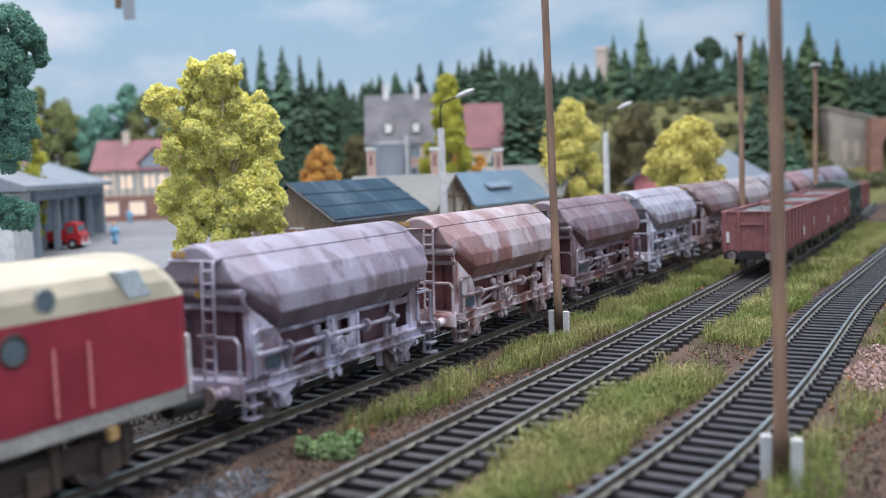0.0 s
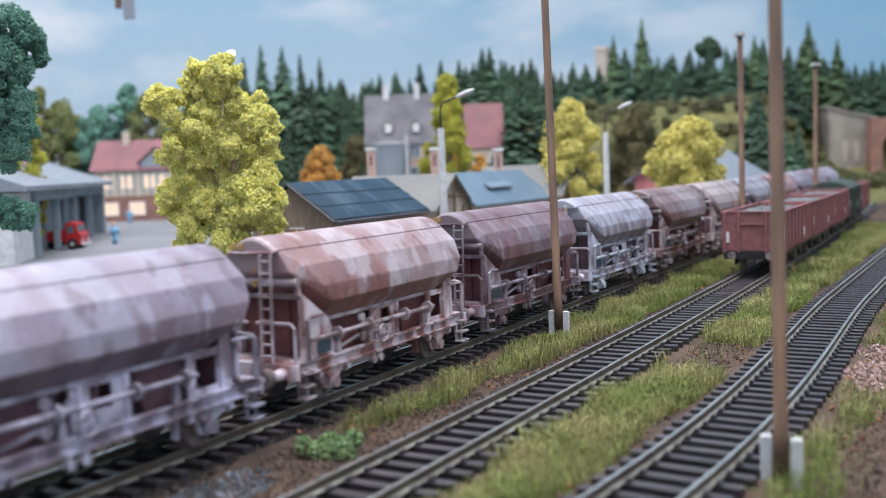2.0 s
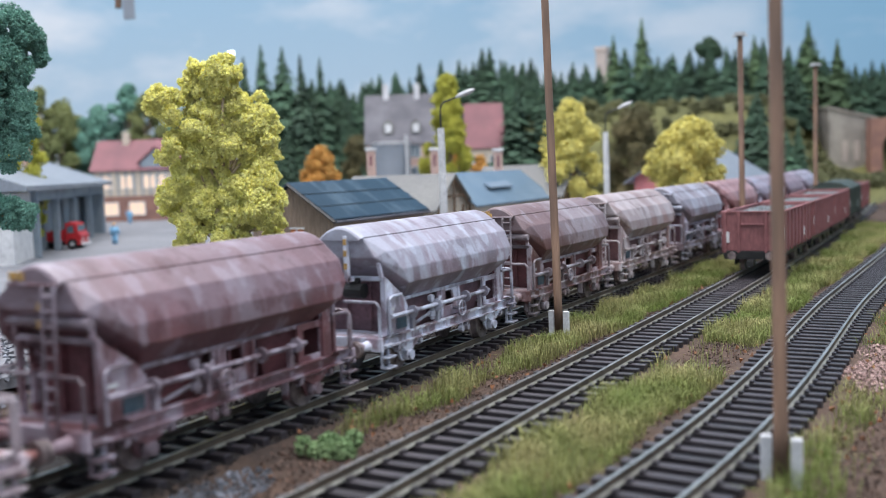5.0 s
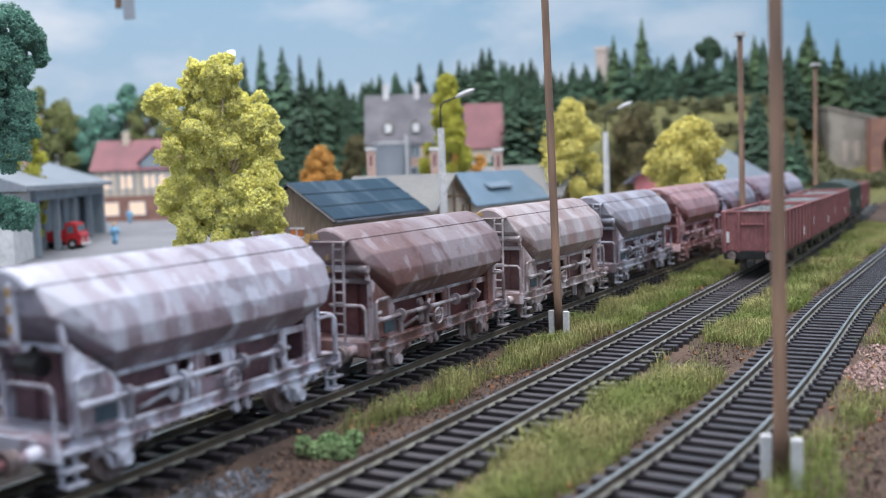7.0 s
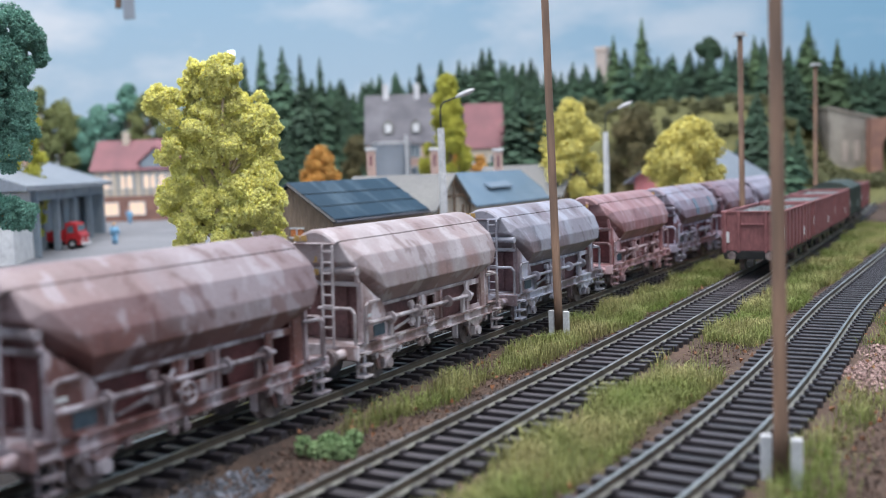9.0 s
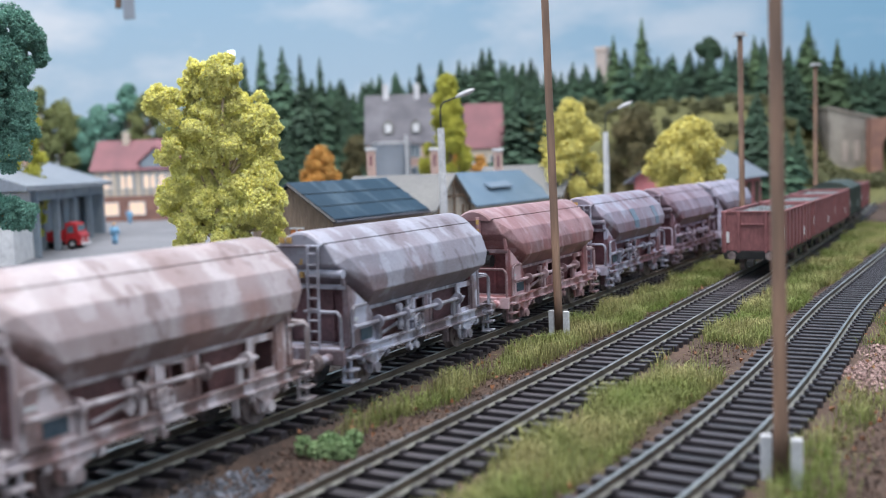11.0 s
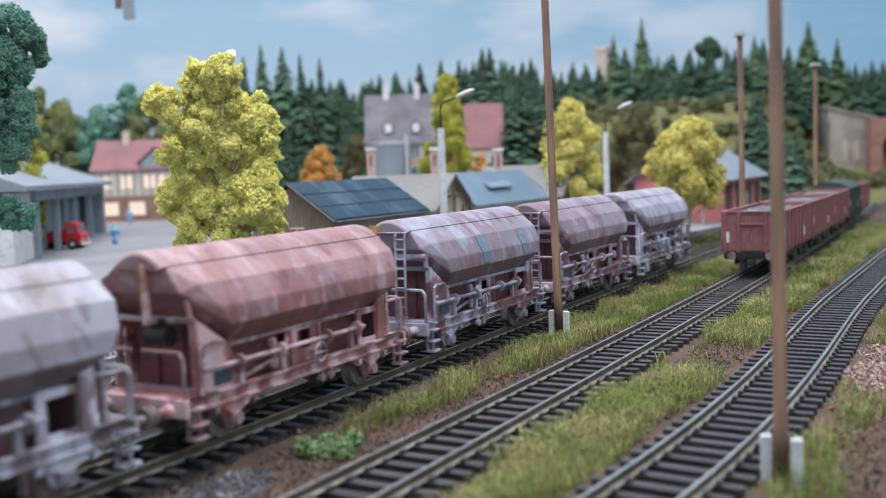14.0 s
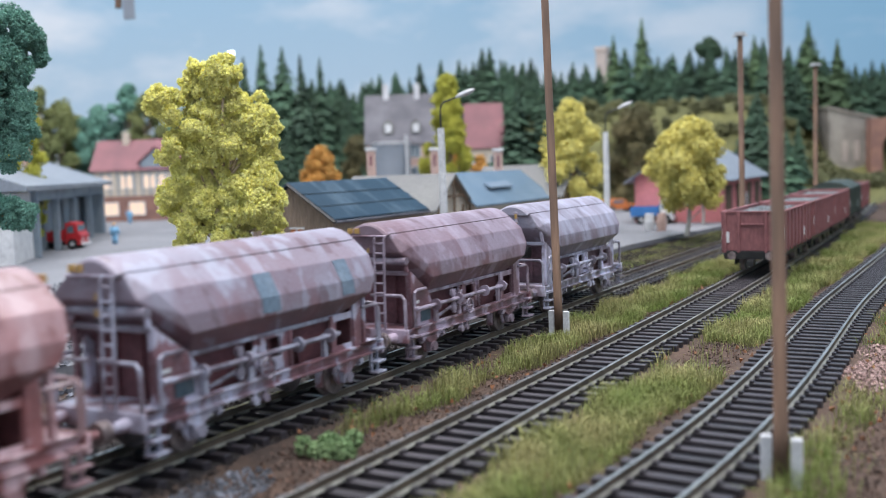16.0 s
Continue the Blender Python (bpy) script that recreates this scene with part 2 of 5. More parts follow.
def box(bm, x0, x1, y0, y1, z0, z1, bevel=0.0):
    made = bmesh.ops.create_cube(bm, size=1)["verts"]
    for v in made:
        v.co = (x0 + (v.co.x + 0.5) * (x1 - x0), y0 + (v.co.y + 0.5) * (y1 - y0), z0 + (v.co.z + 0.5) * (z1 - z0))
    if bevel:
        edges = list({e for v in made for e in v.link_edges})
        bmesh.ops.bevel(bm, geom=edges, offset=bevel, segments=2, profile=0.5, affect="EDGES")
    return bm


def one_box(*a, bevel=0.0):
    return box(bmesh.new(), *a, bevel=bevel)


def rod(bm, a, b, r, r2=None, sides=8):
    a, b = Vector(a), Vector(b)
    d = b - a
    m = Matrix.Translation((a + b) / 2) @ d.to_track_quat("Z", "Y").to_matrix().to_4x4()
    bmesh.ops.create_cone(bm, cap_ends=True, segments=sides, radius1=r, radius2=r if r2 is None else r2, depth=d.length, matrix=m)
    return bm


def rods(points, r, sides=6):
    bm = bmesh.new()
    for a, b in zip(points, points[1:]):
        rod(bm, a, b, r, sides=sides)
    return bm


def prism(bm, outline, axis, lo, hi):
    """A closed outline of (u, v) swept along x or y from lo to hi."""
    def put(u, v, s):
        return (s, u, v) if axis == "x" else (u, s, v)
    a = [bm.verts.new(put(u, v, lo)) for u, v in outline]
    b = [bm.verts.new(put(u, v, hi)) for u, v in outline]
    bm.faces.new(a), bm.faces.new(b[::-1])
    for i in range(len(a)):
        j = (i + 1) % len(a)
        bm.faces.new((a[i], b[i], b[j], a[j]))
    bmesh.ops.recalc_face_normals(bm, faces=bm.faces)
    return bm


def ring(bm, x, y, z, r, tube_r, axis="x", steps=14):
    pts = []
    for i in range(steps + 1):
        a = 2 * math.pi * i / steps
        pts.append((x, y + r * math.cos(a), z + r * math.sin(a)) if axis == "x" else (x + r * math.cos(a), y, z + r * math.sin(a)))
    for a, b in zip(pts, pts[1:]):
        rod(bm, a, b, tube_r, sides=5)
    return bm


def granules(rng, centres, radii, count, size, flat=1.0, shell=0.72):
    """Small irregular tetrahedra strewn over and just inside a cloud of lumps: foam foliage, gravel."""
    centres, radii = np.asarray(centres, float), np.asarray(radii, float)
    w = radii ** 2 / np.sum(radii ** 2)
    pick = rng.choice(len(centres), count, p=w)
    d = rng.normal(size=(count, 3))
    d /= np.linalg.norm(d, axis=1, keepdims=True)
    r = radii[pick] * (shell + (1.22 - shell) * rng.random(count) ** 0.8)
    p = centres[pick] + d * r[:, None] * np.array((1, 1, flat))
    return tetra(rng, p, size)


def tetra(rng, p, size):
    count = len(p)
    s = size * (0.6 + 0.8 * rng.random(count))
    base = np.array([(1, 1, 1), (1, -1, -1), (-1, 1, -1), (-1, -1, 1)]) * 0.6
    q = rng.normal(size=(count, 3, 3))
    q, _ = np.linalg.qr(q)
    v = np.einsum("kij,nj->kni", q, base) * (0.7 + 0.6 * rng.random((count, 4, 1))) * s[:, None, None] + p[:, None, :]
    f = (np.arange(count)[:, None, None] * 4 + np.array([(0, 1, 2), (0, 3, 1), (0, 2, 3), (1, 3, 2)])[None]).reshape(-1, 3)
    return v.reshape(-1, 3), f


def smooth01(a, b, v):
    t = np.clip((np.asarray(v, float) - a) / (b - a), 0, 1)
    return t * t * (3 - 2 * t)


# ---- the lie of the land and of the tracks ----
def centre_1(y):
    t = min(max(0.0, (y - 300) / 100), 8.0)
    return 0.552 * t * t - 0.0543 * t ** 3


def centre_2(y):
    t = (y - 300) / 100
    return 62.876 + 1.5955 * t - 0.2626 * t * t


def centre_3(y):
    t = (y - 300) / 100
    c = min(max(t, -1.1), 1.8)
    slope = 0.89 - 4.86 * c + 3.3816 * c * c
    return 121.457 + 0.89 * c - 2.43 * c * c + 1.1272 * c ** 3 + slope * (t - c)


def heading(centre, y):
    return -math.degrees(math.atan((centre(y + 5) - centre(y - 5)) / 10))


def land(x, y):
    """Height of the ground: flat station field, a wooded hill behind it."""
    x, y = np.asarray(x, float), np.asarray(y, float)
    away, turn = np.hypot(x - 172, y), np.degrees(np.arctan2(172 - x, y))
    foot = 1290 + 260 * smooth01(24, 32, turn)
    hill = 150 * smooth01(foot, foot + 210, away) * (0.2 + 0.8 * smooth01(6, 11, turn)) + 90 * smooth01(1740, 1880, away) * (1 - smooth01(8, 12, turn))
    hill *= (y > 0) * (1 - 0.85 * smooth01(38, 43, turn))
    far = away - foot + 1270
    wave = 0.5 * np.sin(x * 0.11 + 1.3 * np.sin(y * 0.05)) + 0.4 * np.sin(y * 0.13 + x * 0.07)
    return -6.0 + hill + wave * np.where(far > 1270, 6, 1)


def grid_lines(lo, hi, fine_lo, fine_hi, fine, coarse):
    a = list(np.arange(fine_lo, fine_hi, fine))
    v, s = fine_hi, fine
    while v < hi:
        a.append(v)
        s = min(s * 1.25, coarse)
        v += s
    a.append(hi)
    v, s = fine_lo, fine
    while v > lo:
        s = min(s * 1.25, coarse)
        v -= s
        a.insert(0, max(v, lo))
    return np.array(a)


def build_ground():
    xs, ys = grid_lines(-6000, 6000, -60, 200, 3.0, 60), grid_lines(-4000, 8000, 130, 620, 3.0, 60)
    gx, gy = np.meshgrid(xs, ys)
    rng = np.random.default_rng(5)
    z = land(gx, gy) + rng.normal(0, 0.25, gx.shape) * ((gx > -60) & (gx < 200) & (gy > 130) & (gy < 620))
    for centre in (centre_1, centre_2, centre_3):
        c = np.vectorize(centre)(gy)
        bed = smooth01(22, 15, np.abs(gx - c)) * (gy < 1250)
        z = z * (1 - bed) + (-4.6 + rng.normal(0, 0.15, gx.shape)) * bed
    n = len(xs)
    v = np.stack((gx, gy, z), -1).reshape(-1, 3)
    i = (np.arange(len(ys) - 1)[:, None] * n + np.arange(n - 1)[None]).reshape(-1)
    f = np.stack((i, i + 1, i + n + 1, i + n), -1)
    ob = raw("ground", v, f, "soil")
    ob.data.materials.append(M["hill"])
    mid = v[f].mean(1)
    far = mid[:, 2] + 1240
    ob.data.polygons.foreach_set("material_index", (far > 1242).astype(int))
    ob.data.polygons.foreach_set("use_smooth", np.ones(len(f), bool))
    tagged(ob, "brown earthy model railway ground with a hill behind", kind="structure")


build_ground()


def slab(name, outline, z, material, label):
    bm = bmesh.new()
    top = [bm.verts.new((x, y, z)) for x, y in outline]
    bot = [bm.verts.new((x, y, z - 4)) for x, y in outline]
    bm.faces.new(top), bm.faces.new(bot[::-1])
    for i in range(len(top)):
        j = (i + 1) % len(top)
        bm.faces.new((top[i], bot[i], bot[j], top[j]))
    bmesh.ops.recalc_face_normals(bm, faces=bm.faces)
    return tagged(link(name, bm, material), label, kind="structure")


def wavy(points, amp, seed):
    rng, out = random.Random(seed), []
    for (x0, y0), (x1, y1) in zip(points, points[1:] + points[:1]):
        k = max(2, int(math.hypot(x1 - x0, y1 - y0) / 25))
        for i in range(k):
            t = i / k
            out.append((x0 + (x1 - x0) * t + rng.uniform(-amp, amp), y0 + (y1 - y0) * t + rng.uniform(-amp, amp)))
    return out


slab("yard_pavement", wavy([(-110, 120), (-100, 420), (-62, 640), (-56, 800), (-30, 1000), (-20, 1240), (-1300, 1250), (-1300, 120)], 5, 3), 0.0, "yard", "pale grey asphalt yard beside the station")
slab("cinder_ground", wavy([(-66, 60), (-66, 430), (-40, 480), (-17, 480), (-17, 60)], 4, 8), -4.75, "cinder", "dark cinder ground beside the main track")

# ---- rails and sleepers ----
RAIL = [(-0.45, 0), (0.45, 0), (0.45, -0.7), (0.18, -0.95), (0.18, -1.9), (1.0, -2.2), (1.0, -2.5), (-1.0, -2.5), (-1.0, -2.2), (-0.18, -1.9), (-0.18, -0.95), (-0.45, -0.7)]


def sweep(centre, off, outline, ys):
    verts, faces = [], []
    k = len(outline)
    for y in ys:
        a = math.radians(heading(centre, y))
        for u, w in outline:
            d = off + u
            verts.append((centre(y) + d * math.cos(a), y + d * math.sin(a), w))
    for i in range(len(ys) - 1):
        for j in range(k):
            n = (j + 1) % k
            faces.append((i * k + j, i * k + n, (i + 1) * k + n, (i + 1) * k + j))
    return verts, faces


def build_track(name, centre, y0, y1, label, bed_half, pitch=7.2):
    t = thing(name, 0, 0, 0, 0, label, "railway track", "tracks")
    ys = np.arange(y0, y1 + 1, 10.0)
    bed = [(-bed_half - 4, -5.6), (-bed_half, -4.2), (bed_half, -4.2), (bed_half + 4, -5.6)]
    v, f = sweep(centre, 0, bed, ys)
    # cinder on the main track; on the others its near-black paints the shaded gaps
    raw("ballast_bed", v, [q for i, q in enumerate(f) if i % 4 != 3], "cinder", t, "dark cinder ballast")
    for off in (-8.25, 8.25):
        v, f = sweep(centre, off, RAIL, ys)
        r = raw("rail", v, f, "rail", t, "brown rusty rail with a bright top")
        r.data.materials.append(M["railtop"])
        # foot faces get the pale colour as a painted gleam
        r.data.materials.append(M["chair"])
        r.data.polygons.foreach_set("material_index", [{0: 1, 5: 2, 4: 2, 8: 2, 7: 2}.get(i % len(RAIL), 0) for i in range(len(f))])
    bm = one_box(-15, 15, -1.45, 1.45, -4.9, -2.5, bevel=0.25)
    first = link("sleeper", bm, "sleeper", t)
    rng = random.Random(int(y0) + int(bed_half * 7))
    y, k, cv, cf = y0, 0, [], []
    chair = [(-1, -1, 0), (1, -1, 0), (1, 1, 0), (-1, 1, 0), (-1, -1, 1), (1, -1, 1), (1, 1, 1), (-1, 1, 1)]
    while y < y1 and k < 300:
        ob = first if k == 0 else new("sleeper", first.data)
        ob.parent = t
        h = heading(centre, y)
        ob.matrix_basis = at(centre(y) + rng.uniform(-0.3, 0.3), y, rng.uniform(-0.08, 0.05), h + rng.uniform(-0.7, 0.7))
        a = math.radians(h)
        for off in (-9.75, -6.75, 6.75, 9.75):
            cx, cy, b = centre(y) + off * math.cos(a), y + off * math.sin(a), len(cv)
            cv += [(cx + 0.62 * p, cy + 1.2 * q, -2.6 + 0.7 * w) for p, q, w in chair]
            cf += [tuple(b + i for i in q) for q in ((4, 5, 6, 7), (0, 1, 5, 4), (1, 2, 6, 5), (2, 3, 7, 6), (3, 0, 4, 7))]
        y += pitch
        k += 1
    tagged(raw("rail_fastening", cv, cf, "sleeper", t, "dark rail fastenings on the sleepers"), kind="stuff")
    return t


build_track("railway_track", centre_1, -120, 1900, "railway track on dark cinder ballast with rusty rails", 14)
build_track("railway_track", centre_2, -60, 1500, "railway track with dark brown sleepers beside grass", 12)
build_track("railway_track", centre_3, 40, 1300, "gently bending railway track with shiny rail tops", 12)


# ---- stones and grass ----
def strewn(name, material, label, seed, count, size, xs, ys, edge, lift=0.1, yard=0):
    rng = np.random.default_rng(seed)
    x, y = rng.uniform(*xs, count), rng.uniform(*ys, count)
    keep = edge(x, y)
    x, y = x[keep], y[keep]
    p = np.stack((x, y, (np.where(x < -104, 0.3, land(x, y) + lift) if yard else land(x, y) + lift)), -1)
    v, f = tetra(rng, p, size)
    return tagged(raw(name, v, f, material), label, "gravel", kind="stuff")


def off_track(x, y, gap=16.5):
    ok = np.ones(len(x), bool)
    for c in (centre_1, centre_2, centre_3):
        ok &= np.abs(x - np.vectorize(c)(y)) > gap
    return ok


strewn("earth_crumbs", "stones", "brown earth crumbs and small stones between the tracks", 1, 48000, 0.5, (0, 190), (130, 650), lambda x, y: off_track(x, y, 18.5), 0.4)
strewn("cinders", "black_stones", "black cinders at the edge of the main track", 2, 30000, 0.7, (-60, 24), (130, 900), lambda x, y: (x - np.vectorize(centre_1)(y) < 17 + 1.5 * np.sin(y * 0.09)) & (np.abs(x - np.vectorize(centre_1)(y)) > 12.5), 1.3)
strewn("grey_gravel", "gravel", "patch of grey gravel beside the main track", 3, 3400, 0.5, (10, 44), (130, 210), lambda x, y: ((x - 25) / 8.5) ** 2 + ((y - 162) / 15) ** 2 < 1, 0.8)
strewn("yard_gravel", "gravel", "coarse pale gravel behind the main track", 4, 9000, 1.1, (-330, -30), (150, 520), lambda x, y: x < -78 + 8 * np.sin(y * 0.06), 0.8, 1)
strewn("pink_gravel", "pink_gravel", "pinkish gravel patch beside the bending track", 6, 5200, 0.6, (130, 190), (290, 400), lambda x, y: ((x - 147) / 14) ** 2 + ((y - 342) / 38) ** 2 < 1, 0.7)
strewn("fallen_leaves", "litter", "fallen orange leaves strewn in the grass", 7, 800, 0.75, (-20, 190), (170, 620), lambda x, y: off_track(x, y, 14), 1.6)


def lumps(x, y, seed):
    return 0.5 + 0.5 * np.sin(x * 0.21 + seed + 2 * np.sin(y * 0.043 + seed)) * np.sin(y * 0.075 + 1.7 * seed + np.sin(x * 0.13))


def blades(name, label, seed, count, xs, ys, dense, tall):
    rng = np.random.default_rng(seed)
    x, y = rng.uniform(*xs, count), rng.uniform(*ys, count)
    k = dense(x, y) > rng.random(count)
    x, y = x[k], y[k]
    n = len(x)
    a, lean = rng.uniform(0, 2 * math.pi, n), rng.uniform(0.1, 1.35, n)
    h = tall * (0.35 + 0.85 * rng.random(n)) * (0.65 + 0.5 * lumps(x, y, seed * 0.7))
    w = 0.075 + 0.08 * rng.random(n)
    z = land(x, y) - 0.3
    ux, uy = np.cos(a), np.sin(a)
    side = np.stack((-uy, ux, 0 * ux), -1) * w[:, None]
    b = np.stack((x, y, z), -1)
    m = b + np.stack((ux * lean * h * 0.22, uy * lean * h * 0.22, h * 0.6), -1)
    t = b + np.stack((ux * lean * h * 0.75, uy * lean * h * 0.75, h * (1 - 0.3 * lean)), -1)
    v = np.stack((b - side, b + side, m + side * 0.8, m - side * 0.8, t), 1).reshape(-1, 3)
    i = np.arange(n) * 5
    f = [q for j in i for q in ((j, j + 1, j + 2, j + 3), (j + 3, j + 2, j + 4))]
    return tagged(raw(name, v, f, "grass"), label, "grass", kind="stuff")


def strip_a(x, y):
    c1, c2 = np.vectorize(centre_1)(y), np.vectorize(centre_2)(y)
    lo, hi = np.interp(y, (190, 260, 360, 440), (25.5, 22, 21, 17)), np.interp(y, (220, 270, 314, 376), (28, 27, 24, 20))
    inside = smooth01(-1.5, 2.5, x - c1 - lo - 2.5 * np.sin(y * 0.11)) * smooth01(-1.0, 3.0, c2 - hi - x + 2 * np.sin(y * 0.083))
    return inside * smooth01(195, 238, y) * (0.3 + 0.7 * smooth01(0.2, 0.5, lumps(x, y, 1.0) + 0.3 * smooth01(300, 380, y)))


def strip_b(x, y):
    c2, c3 = np.vectorize(centre_2)(y), np.vectorize(centre_3)(y)
    bare = smooth01(1.25, 0.8, ((x - 92) / 15) ** 2 + ((y - 338) / 32) ** 2)
    inside = smooth01(14.5, 18, x - c2 + 2 * np.sin(y * 0.1)) * smooth01(18, 22.5, c3 - x + 2.5 * np.sin(y * 0.07))
    return inside * (1 - 0.97 * bare) * (0.35 + 0.65 * smooth01(0.15, 0.45, lumps(x, y, 2.2) + 0.2))


def strip_c(x, y):
    c3 = np.vectorize(centre_3)(y)
    bare = (((x - 147) / 15) ** 2 + ((y - 342) / 38) ** 2 < 1) | ((x > 147 + 3 * np.sin(y * 0.1)) & (y < 285))
    return smooth01(15.5, 19, x - c3 + 2 * np.sin(y * 0.09)) * np.where(bare, 0.03, 1.0) * (0.3 + 0.7 * smooth01(0.2, 0.5, lumps(x, y, 4.1) + 0.2))


def strip_d(x, y):
    c1 = np.vectorize(centre_1)(y)
    return ((x < c1 - 24) & (x > c1 - 62 - 12 * np.sin(y * 0.03))) * (0.3 + 0.7 * smooth01(0.3, 0.6, lumps(x, y, 5.3)))


blades("grass_strip", "green and straw-coloured grass tufts between two tracks", 11, 100000, (10, 60), (190, 1000), strip_a, 7.0)
blades("grass_strip", "lush green grass strip between the tracks", 12, 110000, (70, 112), (130, 1000), strip_b, 7.5)
blades("grass_strip", "thin grass beside the bending track", 13, 95000, (125, 230), (150, 1000), strip_c, 6.5)
blades("grass_verge", "low grass verge behind the main track", 14, 34000, (-90, -5), (480, 1000), strip_d, 4.5)


def low_bush(x, y, r, seed):
    rng = np.random.default_rng(seed)
    c = rng.normal(0, 1, (14, 3)) * (r * 0.45, r * 0.45, r * 0.14) + (0, 0, r * 0.3)
    v, f = granules(rng, c, np.full(14, r * 0.32), 2600, 0.5)
    ob = raw("bush", v, f, "bush")
    ob.matrix_basis = at(x, y, -6)
    tagged(ob, "small pale green bush beside the main track", "bush")


low_bush(32.5, 193, 6.3, 21)


# ---- poles and street lamps ----
def pole(x, y, top, r, lean_x, lean_y, z0=-6, stubs=True):
    t = thing("wooden_pole", x, y, z0, 0, "tall brown wooden telegraph pole with white stub posts" if stubs else "tall brown wooden telegraph pole", "pole", "telegraph poles")
    bm, h = bmesh.new(), top - z0
    k = 10
    for i in range(k):
        a, b = i / k, (i + 1) / k
        rod(bm, (lean_x * a, lean_y * a, h * a), (lean_x * b, lean_y * b, h * b), r * (1.06 - 0.16 * a), r * (1.06 - 0.16 * b), 14)
    bmesh.ops.remove_doubles(bm, verts=bm.verts, dist=0.01)
    part("shaft", bm, "wood", t, smooth=True)
    if stubs:
        for s in (-1, 1):
            bm = one_box(-1.2, 1.2, -1.2, 1.2, -1, 10.8, bevel=0.3)
            o = part("stub_post", bm, "concrete", t, "white concrete stub post")
            o.matrix_basis = at(s * (r + 1.7), 1.5 * s * -0.3, 0, 12)
    else:
        bm = rod(bmesh.new(), (lean_x, lean_y, h), (lean_x, lean_y, h + 2.4), r * 1.9, sides=10)
        part("cap", bm, "lamp_grey", t, "pale cap with insulators")
        part("crossarm", box(bmesh.new(), lean_x - 5.5, lean_x + 5.5, lean_y - 0.6, lean_y + 0.6, h - 0.6, h + 0.8, bevel=0.2), "lamp_grey", t)
    return t


pole(24.6, 364, 160, 1.6, -3.0, 0, stubs=True)
pole(136.5, 211, 130, 1.5, -0.8, 0, stubs=True)
pole(24.0, 722, 150, 2.1, -0.5, 0, stubs=False)
pole(30.0, 1045, 152, 2.2, 0.0, 0, stubs=False)


def street_lamp(x, y, z0, height, rz):
    t = thing("street_lamp", x, y, z0, rz, "white concrete street lamp with a curved dark arm", "street lamp", "street lamps")
    bm = rod(bmesh.new(), (0, 0, 0), (0, 0, height), 2.5, 2.1, 12)
    part("post", bm, "white", t, "white concrete post")
    pts = [(0, 0, height - 1)]
    for i in range(9):
        a = math.pi / 2 * i / 8
        pts.append((4.5 - 4.5 * math.cos(a), 0, height + 10 + 6 * math.sin(a)))
    pts.append((10, 0, height + 18))
    part("arm", rods(pts, 0.55, 8), "black", t, "thin black curved arm")
    bm = bmesh.new()
    bmesh.ops.create_uvsphere(bm, u_segments=14, v_segments=8, radius=1)
    for v in bm.verts:
        v.co = (v.co.x * 6.8, v.co.y * 2.2 * (1 + 0.25 * v.co.x), v.co.z * (1.9 if v.co.z > 0 else 0.9))
    head = part("lamp_head", bm, "lamp_grey", t, "pale grey lamp head", smooth=True)
    head.matrix_basis = at(15.5, 0, height + 20, 0, 0, -22)
    bm = bmesh.new()
    bmesh.ops.create_uvsphere(bm, u_segments=12, v_segments=6, radius=1)
    for v in bm.verts:
        v.co = (v.co.x * 4.2 + 1.2, v.co.y * 1.6, v.co.z * 0.9 - 0.5)
    part("lens", bm, "white", head, "clear lamp lens", smooth=True)


street_lamp(-112, 520, 0, 88, 29)
street_lamp(-82, 733, 0, 87, 29)


# ---- the hopper wagons ----
# half outline of the hopper, out from the middle and up, with its half length at the cut corners and at the square ones
BODY = [(7.3, 45.2, 46.6, 43.9), (12.7, 40.4, 46.6, 39.1), (15.7, 35.6, 44.8, 33.2), (16.2, 33.2, 41.6, 28.6), (12.0, 30.8, 31.0, 23.2)]


def hopper_body():
    """Faceted trough: upright end panel on top, then an end sheet that slopes inwards under it, with cut corners."""
    bm = bmesh.new()
    side = {(s, e): [bm.verts.new((s * x, e * (cut if s * e < 0 else square), z)) for x, cut, square, z in BODY] for s in (-1, 1) for e in (-1, 1)}
    knee = {(s, e): bm.verts.new((s * 11.4, e * (44.8 if s * e < 0 else 46.2), 37.4)) for s in (-1, 1) for e in (-1, 1)}
    foot = {(s, e): bm.verts.new((s * 10.0, e * 30.6, 23.1)) for s in (-1, 1) for e in (-1, 1)}
    for s in (-1, 1):
        a, b = side[s, -1], side[s, 1]
        for i in range(len(BODY) - 1):
            bm.faces.new((a[i], a[i + 1], b[i + 1], b[i]))
        bm.faces.new((a[-1], foot[s, -1], foot[s, 1], b[-1]))
        for e in (-1, 1):
            p = side[s, e]
            for i in range(3):
                bm.faces.new((p[i], p[i + 1], knee[s, e]))
            bm.faces.new((p[3], p[4], foot[s, e], knee[s, e]))
    for e in (-1, 1):
        bm.faces.new((side[1, e][0], knee[1, e], knee[-1, e], side[-1, e][0]))
        bm.faces.new((knee[1, e], foot[1, e], foot[-1, e], knee[-1, e]))
    bm.faces.new((side[1, -1][0], side[1, 1][0], side[-1, 1][0], side[-1, -1][0]))
    bm.faces.new((foot[1, -1], foot[1, 1], foot[-1, 1], foot[-1, -1]))
    bmesh.ops.recalc_face_normals(bm, faces=bm.faces)
    bmesh.ops.bevel(bm, geom=[e for e in bm.edges if e.calc_face_angle(0) > 0.15], offset=0.35, segments=2, profile=0.5, affect="EDGES")
    return bm


